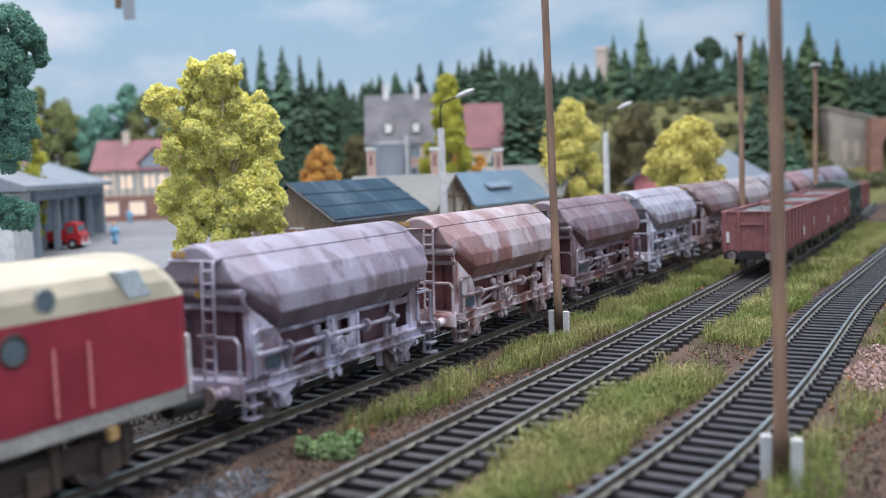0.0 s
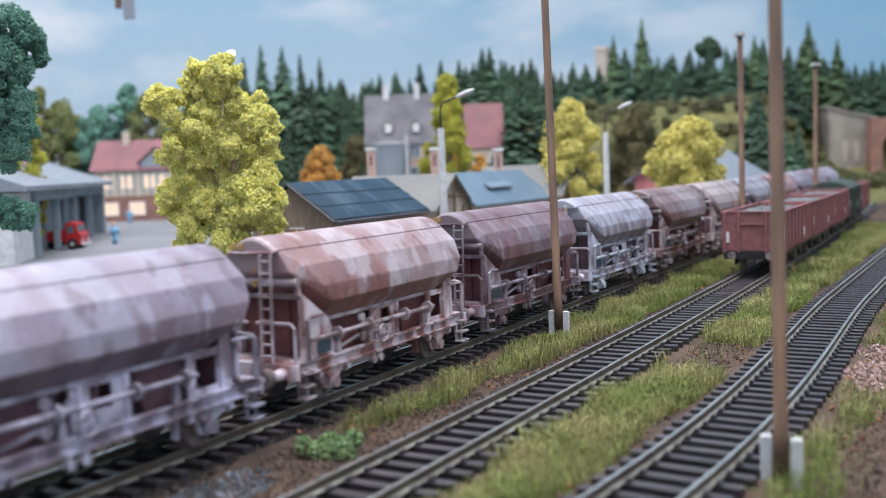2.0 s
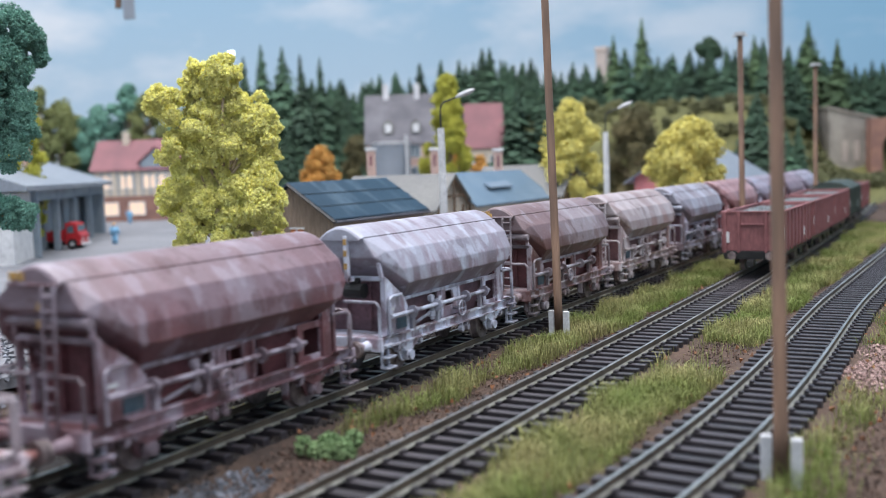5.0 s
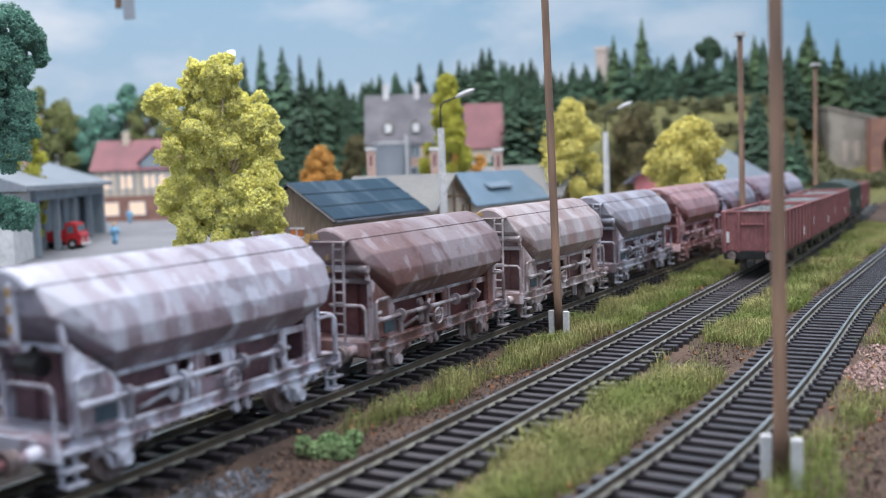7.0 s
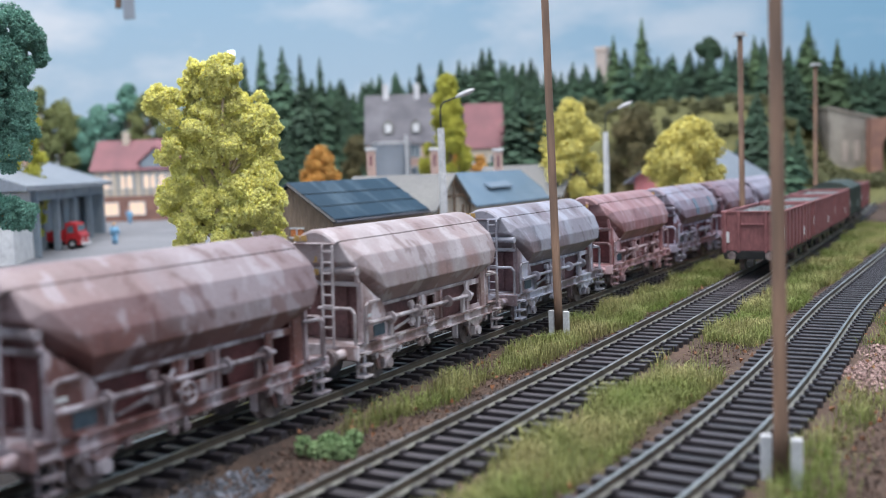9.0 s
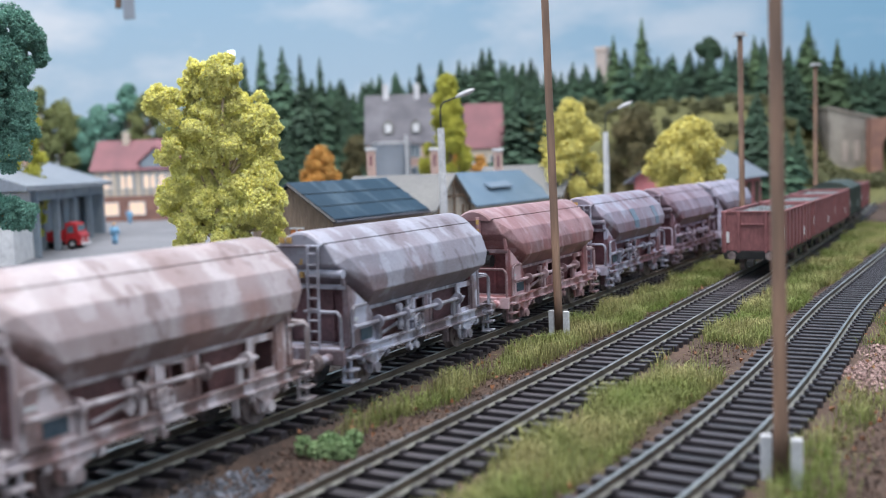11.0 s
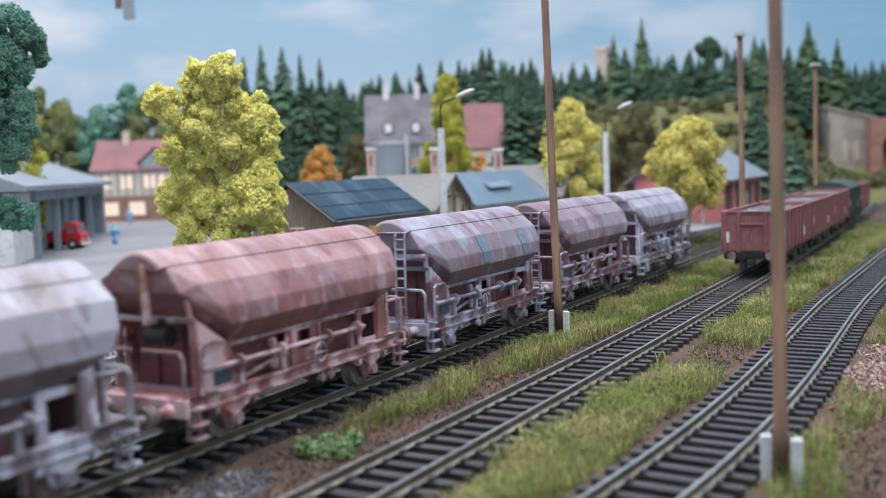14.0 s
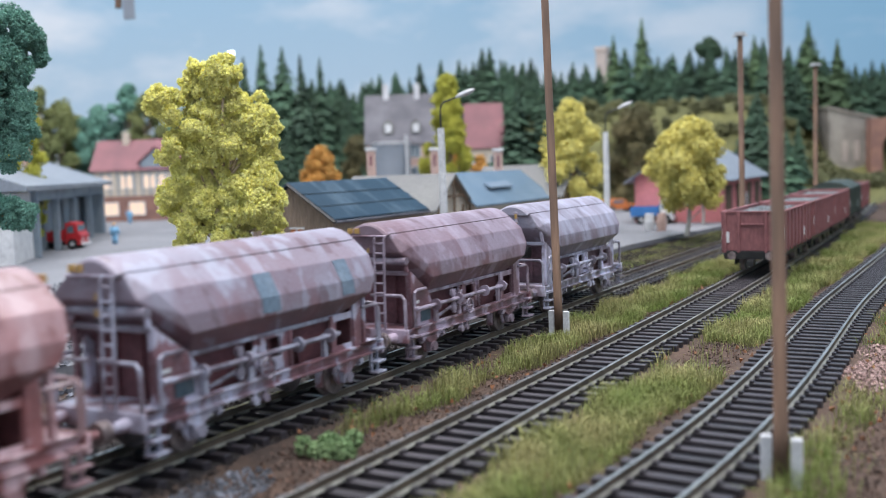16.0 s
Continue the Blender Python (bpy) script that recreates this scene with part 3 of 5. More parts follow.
def roof_lid():
    bm = bmesh.new()
    steps = 12
    rows = []
    for y, drop in ((-47.0, 0.9), (-46.5, 0.25), (-45.2, 0), (-20, 0), (0, 0), (20, 0), (45.2, 0), (46.5, 0.25), (47.0, 0.9)):
        row = []
        for i in range(steps + 1):
            x = -7.7 + 15.4 * i / steps
            row.append(bm.verts.new((x * (1 - drop * 0.04), y, 47.3 - 3.5 * (x / 7.7) ** 2 - drop)))
        for x in (7.7, -7.7):
            row.append(bm.verts.new((x * (1 - drop * 0.04), y, 43.0 if drop > 0.5 else 43.4)))
        rows.append(row)
    for a, b in zip(rows, rows[1:]):
        for i in range(len(a)):
            j = (i + 1) % len(a)
            bm.faces.new((a[i], a[j], b[j], b[i]))
    bm.faces.new(rows[0][::-1]), bm.faces.new(rows[-1])
    bmesh.ops.recalc_face_normals(bm, faces=bm.faces)
    return bm


def span(e, a, b):
    return min(e * a, e * b), max(e * a, e * b)


def plate_with_hole(s, x, y0, y1, z0, z1, hole):
    """An upright side sheet from y0 to y1 with a rectangular opening through it."""
    hy0, hy1, hz0, hz1 = hole
    bm = bmesh.new()
    xs = (s * x - 0.4, s * x + 0.4)
    for a, b, c, d in ((y0, hy0, z0, z1), (hy1, y1, z0, z1), (hy0, hy1, z0, hz0), (hy0, hy1, hz1, z1)):
        box(bm, *xs, a, b, c, d)
    return bm


def build_wagon():
    t = thing("hopper_wagon", 0, 0, 0)
    part("hopper", hopper_body(), "oxide", t, "faceted hopper with dusty panels")
    part("roof_lid", roof_lid(), "oxide", t, "curved swing roof with a dark seam")
    for s in (-1, 1):
        # all that is handed lies the same way round for a viewer on either side
        part("roof_seam", one_box(s * 7.7 - 0.07, s * 7.7 + 0.07, -45.6, 45.6, 43.44, 43.58), "grime", t, "dark seam at the roof's edge")
        channel = [(13.3, 9.8), (14.8, 9.8), (14.8, 10.3), (13.9, 10.3), (13.9, 12.7), (15.0, 12.7), (15.0, 13.3), (13.3, 13.3)]
        part("sole_bar", prism(bmesh.new(), [(s * x, z) for x, z in channel], "y", -47.3, 47.3), "oxide", t, "channel-shaped sole bar")
        part("hopper_edge", one_box(s * 12.3 - 0.5, s * 12.3 + 0.5, -30.5, 30.5, 22.6, 23.7, bevel=0.15), "oxide", t)
        # central sheet with a square hole
        part("side_plate", plate_with_hole(s, 12.0, -8.0, 8.0, 13.2, 23, (-3.0, 3.0, 16.6, 21.9)), "oxide", t)
        for y in (-6.2, 6.2):
            part("stiffener", one_box(*span(s, 12.4, 13.2), y - 0.6, y + 0.6, 13.2, 22.8, bevel=0.15), "oxide", t)
        # one end closed by a sheet, the other with a window
        e = -s
        outline = [(e * 43, 13.2), (e * 28.5, 13.2), (e * 28.0, 17.5), (e * 32.2, 24.2), (e * 43, 31.6)]
        part("end_side_plate", prism(bmesh.new(), outline, "x", *span(s, 13.0, 13.6)), "oxide", t, "solid side plate at the wagon's end")
        part("end_side_plate", plate_with_hole(s, 12.8, *span(-e, 24.5, 38.5), 13.2, 23.6, (*span(-e, 27.0, 34.6), 14.6, 21.8)), "oxide", t, "side plate with a window")
        part("end_side_post", prism(bmesh.new(), [(-e * 34.8, 13.2), (-e * 38.6, 13.2), (-e * 38.6, 29.5), (-e * 34.8, 25.4)], "x", *span(s, 13.25, 14.0)), "oxide", t)
        # hoop on the closed sheet
        hoop = [(s * 14.6, e * 42.6, 13.2), (s * 14.6, e * 42.6, 24.2), (s * 14.6, e * 41.4, 25.2), (s * 14.6, e * 35.2, 25.2), (s * 13.4, e * 34.2, 25.0)]
        part("side_handrail", rods(hoop, 0.5), "oxide", t)
        hoop = [(s * 14.6, -e * 46.6, 13.2), (s * 14.6, -e * 46.6, 23.2), (s * 14.6, -e * 45.6, 24.2), (s * 14.0, -e * 39, 24.2)]
        part("side_handrail", rods(hoop, 0.5), "oxide", t)
        for k in range(2):
            part("lettering", one_box(*span(s, 13.6, 13.8), *span(e, 38.4, 41.4 - 0.8 * k), 20.6 - 1.9 * k, 21.6 - 1.9 * k), "white", t, "faded white lettering bars")
        part("data_plate", one_box(*span(s, 13.6, 14.0), *span(e, 31.5, 37.5), 14.4, 17.8), "plate", t, "small blue-grey lettering plate")
        # operating shaft with discs, rods and brackets
        pipe = part("discharge_shaft", rod(bmesh.new(), (s * 15.4, e * 43, 19.2), (s * 15.4, -e * 25, 18.9), 0.7, sides=8), "oxide", t)
        for y in (30, 14, -6.5, -21):
            part("shaft_disc", rod(bmesh.new(), (s * 15.4, e * y - 0.45, 19), (s * 15.4, e * y + 0.45, 19), 2.0, sides=14), "oxide", pipe)
        for y in (28.6, 12.2, -19.4):
            lever = prism(bmesh.new(), [(e * y - 0.9, 13.2), (e * y + 0.9, 13.2), (e * y + 0.7, 19.6), (e * y - 0.7, 19.6)], "x", *span(s, 13.8, 14.9))
            part("bracket", lever, "oxide", t)
        link_bar = rods([(s * 13.6, e * 26, 14.6), (s * 13.9, e * 12, 17.4), (s * 13.9, e * 9, 21.2)], 0.55)
        part("linkage", link_bar, "oxide", t)
        valve = box(rod(bmesh.new(), (s * 14.2, e * 15.6, 14.2), (s * 14.2, e * 15.6, 22.4), 0.8, sides=8), *span(s, 13.2, 15.0), *span(e, 14.4, 17.2), 15.0, 17.0, bevel=0.4)
        box(valve, *span(s, 13.2, 14.9), *span(e, 14.6, 16.8), 20.2, 22.2, bevel=0.4)
        part("valve", valve, "oxide", t, "pale dusty valve body")
        hw = -7.0 if s > 0 else -2.5
        bm = ring(bmesh.new(), s * 16.0, hw, 15.4, 2.6, 0.36)
        rod(bm, (s * 16.0, hw, 12.8), (s * 16.0, hw, 18.0), 0.25, sides=5), rod(bm, (s * 16.0, hw - 2.5, 15.4), (s * 16.0, hw + 2.5, 15.4), 0.25, sides=5)
        rod(bm, (s * 12.4, hw, 15.4), (s * 16.2, hw, 15.4), 0.5, sides=6)
        part("handwheel", bm, "oxide", t)
        for y in (hw - 4.0, hw) if s > 0 else (hw - 2.0, hw - 6.0):
            part("release_handle", rod(box(bmesh.new(), s * 14.4 - 0.5, s * 14.4 + 0.5, y - 0.4, y + 0.4, 7.8, 10), (s * 14.4 - 0.8, y, 7.8), (s * 14.4 + 0.8, y, 7.8), 1.1, sides=10), "oxide", t)
        for y in (-30.6, 30.6):
            guard = prism(bmesh.new(), [(y - 5.0, 9.8), (y - 2.6, 4.2), (y - 1.6, 3.2), (y + 1.6, 3.2), (y + 2.6, 4.2), (y + 5.0, 9.8)], "x", *span(s, 11.4, 12.1))
            part("axle_guard", guard, "oxide", t)
            spring = bmesh.new()
            for i in range(6):
                box(spring, *span(s, 12.4, 14.2), y - 6.6 + 1.0 * i, y + 6.6 - 1.0 * i, 9.2 - 0.55 * i, 9.65 - 0.55 * i)
            part("leaf_spring", spring, "oxide", t)
            for q in (-6.8, 6.8):
                part("spring_shackle", box(rod(bmesh.new(), (s * 12.2, y + q, 8.6), (s * 14.6, y + q, 8.6), 0.9, sides=8), *span(s, 12.8, 14.0), y + q - 0.7, y + q + 0.7, 7.2, 10, bevel=0.2), "oxide", t)
            part("axle_box", box(rod(bmesh.new(), (s * 12.4, y, 5.2), (s * 15, y, 5.2), 1.6, sides=12), *span(s, 12.2, 14.2), y - 1.8, y + 1.8, 3.6, 6.8, bevel=0.3), "oxide", t)
            part("brake_block", one_box(s * 8.2 - 0.9, s * 8.2 + 0.9, y - 6.6, y - 5.6, 3, 8), "oxide", t)
    # sloping outlets between the sheets
    for y0, y1 in ((-29, -9.5), (9.5, 29)):
        mid = (y0 + y1) / 2
        bm = bmesh.new()
        top = [bm.verts.new(p) for p in ((-11.4, y0, 23), (11.4, y0, 23), (11.4, y1, 23), (-11.4, y1, 23))]
        low = [bm.verts.new(p) for p in ((-8.6, mid - 3.2, 8), (8.6, mid - 3.2, 8), (8.6, mid + 3.2, 8), (-8.6, mid + 3.2, 8))]
        bm.faces.new(top), bm.faces.new(low[::-1])
        for i in range(4):
            bm.faces.new((top[i], low[i], low[(i + 1) % 4], top[(i + 1) % 4]))
        bmesh.ops.recalc_face_normals(bm, faces=bm.faces)
        part("discharge_chute", bm, "oxide", t, "dark funnel-shaped discharge chute")
    part("centre_beam", one_box(-4, 4, -47, 47, 8.4, 13, bevel=0.3), "oxide", t)
    part("inner_wall", one_box(-10.8, 10.8, -0.5, 0.5, 13, 23), "oxide", t)
    for e in (-1, 1):
        part("platform", one_box(-15, 15, *span(e, 36.8, 48.6), 12.5, 13.3, bevel=0.15), "oxide", t, "end platform")
        part("buffer_beam", one_box(-15.2, 15.2, *span(e, 47.4, 48.8), 9.0, 13.4, bevel=0.25), "oxide", t)
        part("end_wall", one_box(-11.6, 11.6, *span(e, 36.0, 36.8), 13.3, 29.2), "oxide", t)
        for x in (-4.2, 4.2):
            part("end_rib", one_box(x - 0.4, x + 0.4, *span(e, 36.8, 37.8), 13.3, 29, bevel=0.1), "oxide", t)
        part("cross_beam", one_box(-12.6, 12.6, *span(e, 41.1, 42.7), 30.0, 31.4, bevel=0.25), "oxide", t)
        if e < 0:
            part("air_pipe", rod(bmesh.new(), (-12.6, -43.6, 34.7), (12.8, -43.6, 34.7), 1.25, sides=12), "oxide", t)
        else:
            post = box(one_box(-2.8, -1.4, 45.6, 47.2, 30, 44.4, bevel=0.2), -2.8, -1.4, 42.4, 47, 30, 31.2)
            part("bracket_post", post, "oxide", t, "upright bracket with yellow squares")
            for z in (34.0, 38.0, 41.6):
                part("marking", one_box(-2.7, -1.5, 47.1, 47.35, z, z + 1.9), "yellow", t, "small yellow marking")
            part("brake_cylinder", rod(rod(bmesh.new(), (-6, 43.2, 27.0), (0.5, 43.2, 27.0), 2.4, sides=14), (0.5, 43.2, 27.0), (1.6, 43.2, 27.0), 1.5, sides=12), "black", t, "black brake cylinder")
            part("cylinder_bracket", one_box(-4.4, -1.6, 42.4, 43.6, 28.6, 31), "black", t)
        for s in (-1, 1):
            part("end_post", one_box(s * 12.2 - 0.8, s * 12.2 + 0.8, *span(e, 41.2, 42.6), 13.3, 31.2, bevel=0.2), "oxide", t)
            gusset = [(s * 11.5, 31.2), (s * 12.8, 31.2), (s * 11.6, 37.2), (s * 10.6, 37.2)]
            part("gusset", prism(bmesh.new(), gusset, "y", *span(e, 42.4, 43.2)), "oxide", t)
            hoop = [(s * 14.2, e * 48.0, 13.2), (s * 14.2, e * 48.0, 22.8), (s * 13.0, e * 48.0, 24.2), (s * 1.5, e * 48.0, 24.2)]
            part("end_handrail", rods(hoop, 0.52), "oxide", t)
            bm = rod(bmesh.new(), (s * 10.05, e * 48.6, 10.8), (s * 10.05, e * 52.6, 10.8), 1.7, 1.3, sides=12)
            rod(bm, (s * 10.05, e * 52.6, 10.8), (s * 10.05, e * 54.8, 10.8), 1.0, sides=10)
            part("buffer_socket", bm, "oxide", t)
            part("buffer", rod(bmesh.new(), (s * 10.05, e * 54.6, 10.8), (s * 10.05, e * 55.6, 10.8), 2.6, sides=16), "wheel", t, "dark round buffer")
            step = bmesh.new()
            for z in (3.6, 6.8):
                box(step, *span(s, 13.4, 16.6), *span(e, 42.6, 47.6), z, z + 0.7, bevel=0.15)
            for y in (43.4, 46.8):
                box(step, s * 13.8 - 0.35, s * 13.8 + 0.35, e * y - 0.5, e * y + 0.5, 3.6, 10.2)
            part("footstep", step, "oxide", t)
            part("step_plate", one_box(*span(s, 13.4, 16.4), *span(e, 43, 47.6), 10.6, 11.2, bevel=0.1), "oxide", t)
        part("coupler", one_box(-1.6, 1.6, *span(e, 48, 55.8), 5.6, 8.4, bevel=0.3), "black", t, "black coupler")
        part("brake_hose", rods([(4.4, e * 48.8, 9.4), (4.4, e * 51, 8.2), (4.2, e * 52.4, 5.6), (3.6, e * 53.4, 4.4)], 0.45), "black", t, "black brake hose")
    # ladder on one end only
    lad = bmesh.new()
    for x in (3.3, 6.9):
        for a, b in (((x, -48.6, 13.3), (x, -47.6, 42.0)), ((x, -47.6, 42.0), (x, -46.9, 43.1)), ((x, -46.9, 43.1), (x, -45.4, 43.1))):
            rod(lad, a, b, 0.42, sides=6)
    for i in range(9):
        z = 15.2 + i * 3.2
        y = -48.6 + (z - 13.3) / 28.7
        rod(lad, (3.3, y, z), (6.9, y, z), 0.36, sides=6)
    part("ladder", lad, "oxide", t, "thin end ladder")
    part("roof_rail", rods([(-8, -47.2, 43.1), (7.4, -47.2, 43.1)], 0.3), "oxide", t)
    for x in (-6.0, -3.4):
        part("marking", one_box(x - 0.9, x + 0.9, -47.4, -46.9, 43.9, 45.6), "yellow", t, "small yellow marking")
    for z in (33.6, 37.4, 40.4):
        part("marking", one_box(-1.3, -0.1, -45.6, -44.9, z, z + 1.8), "yellow", t, "small yellow marking")
    for y in (-30.6, 30.6):
        ws = rod(bmesh.new(), (-12, 0, 0), (12, 0, 0), 0.9, sides=8)
        for s in (-1, 1):
            rod(ws, (s * 7.1, 0, 0), (s * 9.6, 0, 0), 5.4, sides=22)
            rod(ws, (s * 6.6, 0, 0), (s * 7.1, 0, 0), 6.2, sides=22)
            for k in range(6):
                a = math.pi * k / 3
                rod(ws, (s * 9.7, 2.8 * math.cos(a), 2.8 * math.sin(a)), (s * 9.9, 2.8 * math.cos(a), 2.8 * math.sin(a)), 0.7, sides=6)
        w = part("wheelset", ws, "wheel", t, "dusty spoked wheelset")
        w.matrix_basis = at(0, y, 5.4)
    return t


# base paint, dust, how much dust, streak width, turned round
TRAIN = [
    ((0.22, 0.145, 0.165), (0.42, 0.375, 0.43), 0.65, 9, 0, "dusty lilac-grey hopper wagon with white grime"),
    ((0.27, 0.105, 0.085), (0.52, 0.43, 0.43), 0.74, 8, 0, "rust-brown hopper wagon with broad pale streaks"),
    ((0.165, 0.065, 0.066), (0.34, 0.28, 0.30), 0.35, 6, 0, "dark maroon hopper wagon with grey streaks"),
    ((0.27, 0.185, 0.20), (0.50, 0.49, 0.53), 0.8, 5, 1, "whitish chalk-covered hopper wagon"),
    ((0.18, 0.075, 0.062), (0.38, 0.325, 0.325), 0.52, 12, 0, "plain brown hopper wagon with a grey roof"),
    ((0.30, 0.18, 0.155), (0.50, 0.425, 0.405), 0.74, 10, 0, "beige-brown dusty hopper wagon"),
    ((0.21, 0.145, 0.145), (0.42, 0.40, 0.43), 0.75, 10, 0, "blue-grey weathered hopper wagon"),
    ((0.30, 0.115, 0.105), (0.50, 0.35, 0.34), 0.4, 6, 1, "reddish-orange hopper wagon with pale streaks"),
    ((0.22, 0.10, 0.105), (0.40, 0.39, 0.44), 0.6, 9, 0, "grey-brown hopper wagon with a teal patch"),
    ((0.20, 0.095, 0.10), (0.40, 0.32, 0.36), 0.45, 7, 0, "maroon hopper wagon with pale mottling"),
    ((0.25, 0.18, 0.195), (0.50, 0.46, 0.52), 0.7, 6, 1, "pale dusty hopper wagon at the train's end"),
]
PLAIN_PARTS = ("coupler", "buffer", "wheelset", "roof_seam", "data_plate", "marking", "lettering", "brake_cylinder", "cylinder_bracket", "brake_hose")
FITTINGS = ("discharge_shaft", "shaft_disc", "handwheel", "release_handle", "footstep", "step_plate", "end_handrail", "side_handrail", "ladder", "hopper_edge", "bracket", "cross_beam", "axle_box", "valve", "linkage", "air_pipe", "spring_shackle")
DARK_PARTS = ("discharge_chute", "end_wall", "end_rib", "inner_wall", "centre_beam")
WAGONS = []
first = build_wagon()
for i, (base, dust, amount, band, turned, label) in enumerate(TRAIN):
    w = first if i == 0 else copy_thing(first, at(0, 0, 0))
    WAGONS.append((w, turned))
for i, (base, dust, amount, band, turned, label) in enumerate(TRAIN):
    w = WAGONS[i][0]
    tagged(w, label + " on the main track", "railway wagon", "hopper wagons of the goods train")
    base, dust = ((min(1, c[0] * 1.04), min(1, c[1] * 1.12), min(1, c[2] * 1.22)) for c in (base, dust))
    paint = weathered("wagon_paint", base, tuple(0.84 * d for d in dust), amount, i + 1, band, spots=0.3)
    low = weathered("wagon_frame_paint", tuple(min(1, c * 1.3) for c in base), tuple(min(1, d * 1.32) for d in dust), amount * 0.95, i + 31, 4, upper_blend=0.3, spots=1.0)
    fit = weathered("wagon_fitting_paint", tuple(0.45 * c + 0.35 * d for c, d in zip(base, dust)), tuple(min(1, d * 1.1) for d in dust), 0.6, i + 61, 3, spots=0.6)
    # recessed inner parts take a darker, redder tone than the frame
    dark = mat("wagon_inner_tone", tuple(0.45 * c + d for c, d in zip(base, (0.085, 0.022, 0.028))), tuple(0.3 * c + d for c, d in zip(base, (0.04, 0.012, 0.016))), 0.7, size=5)
    for ob in w.children_recursive:
        kind = ob.name.split(".")[0]
        if kind in PLAIN_PARTS:
            continue
        ob.material_slots[0].link = "OBJECT"
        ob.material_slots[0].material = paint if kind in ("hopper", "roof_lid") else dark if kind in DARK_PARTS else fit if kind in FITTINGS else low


w = WAGONS[8][0]
for y0, y1 in ((-8, -1), (27, 33)):
    bm = bmesh.new()
    pts = [(12.85, 39.2), (15.85, 33.25), (16.3, 29.4)]
    for (xa, za), (xb, zb) in zip(pts, pts[1:]):
        q = [bm.verts.new(p) for p in ((xa, y0, za), (xa, y1, za), (xb, y1, zb), (xb, y0, zb))]
        bm.faces.new(q)
    r = bmesh.ops.extrude_face_region(bm, geom=bm.faces[:])
    bmesh.ops.translate(bm, vec=(-0.1, 0, -0.05), verts=[v for v in r["geom"] if isinstance(v, bmesh.types.BMVert)])
    part("repaint_patch", bm, "teal", w, "faded teal repaint patch")


# ---- the diesel locomotive ----
def build_loco():
    t = thing("diesel_locomotive", 0, 0, 0, 0, "red and cream diesel locomotive with round windows", "locomotive")
    prof = [(-16.8, 17.4), (-16.8, 38), (-16.2, 41.8), (-14.6, 44.6), (-10.5, 46.8), (-5, 47.8), (5, 47.8), (10.5, 46.8), (14.6, 44.6), (16.2, 41.8), (16.8, 38), (16.8, 17.4)]

    def shell(z0, z1):
        pts = []
        for (x0, a), (x1, b) in zip(prof, prof[1:]):
            if min(a, b) <= z1 and max(a, b) >= z0:
                for x, z in ((x0, a), (x1, b)):
                    if z0 <= z <= z1 and (x, z) not in pts:
                        pts.append((x, z))
                    elif not z0 <= z <= z1:
                        lim = z0 if z < z0 else z1
                        xx = x0 + (x1 - x0) * ((lim - a) / (b - a)) if b != a else x
                        if (xx, lim) not in pts:
                            pts.append((xx, lim))
        left = sorted([p for p in pts if p[0] < 0], key=lambda p: p[1])
        right = sorted([p for p in pts if p[0] > 0], key=lambda p: -p[1])
        bm = bmesh.new()
        loops = []
        for y, k in ((-104, 1), (-100, 0), (100, 0), (104, 1)):
            loop = []
            for x, z in left + right:
                tilt = max(0, z - 38) * 0.75
                end = (100 + 4 * k) * (1 if y > 0 else -1)
                end -= tilt * (1 if y > 0 else -1)
                loop.append(bm.verts.new((x * (0.86 if k else 1), end, z)))
            loops.append(loop)
        for a, b in zip(loops, loops[1:]):
            for i in range(len(a)):
                j = (i + 1) % len(a)
                bm.faces.new((a[i], b[i], b[j], a[j]))
        bm.faces.new(loops[0]), bm.faces.new(loops[-1][::-1])
        bmesh.ops.recalc_face_normals(bm, faces=bm.faces)
        return bm
    part("lower_body", shell(17.4, 38), "loco_red", t, "dark red lower body")
    part("upper_body", shell(38.02, 47.8), "cream", t, "cream upper body and roof")
    part("skirt", one_box(-16.6, 16.6, -101, 101, 13.6, 17.3, bevel=0.4), "loco_grey", t, "pale grey frame skirt")
    for s in (-1, 1):
        for y in (57, 31, 5, -21, -47):
            bm = ring(bmesh.new(), s * 16.9, y, 33.4, 2.9, 0.4)
            w = part("porthole", bm, "grime", t, "round metal-framed window")
            part("pane", rod(bmesh.new(), (s * 16.7, y, 33.4), (s * 17.0, y, 33.4), 2.75, sides=20), "pane", w)
        bm = ring(bmesh.new(), s * 16.5, 65, 41.6, 2.3, 0.3)
        w = part("porthole", bm, "loco_grey", t, "round window in the cream band")
        part("pane", rod(bmesh.new(), (s * 15.0, 65, 41.6), (s * 16.7, 65, 41.6), 2.2, sides=20), "pane", w)
        for y in (65.5, 74):
            part("handrail", rods([(s * 17.2, y, 18.8), (s * 17.2, y, 32.2)], 0.4), "paint_red", t, "pale grab rail")
        w = part("cab_window", prism(bmesh.new(), [(85.4, 39.4), (92, 39.4), (88.4, 45.2), (83, 45.2)], "x", min(s * 13.6, s * 16.75), max(s * 14.6, s * 16.75)), "cab_glass", t, "slanted cab side window")
        part("end_rail", rods([(s * 15.2, 103.6, 15), (s * 15.2, 103.6, 28), (s * 14, 103, 29.2)], 0.6), "white", t, "white end grab rail")
        for e in (-1, 1):
            bm = rod(bmesh.new(), (s * 10.05, e * 101, 11), (s * 10.05, e * 111.5, 11), 2.2, sides=14)
            part("buffer", bm, "black", t, "black round buffer")
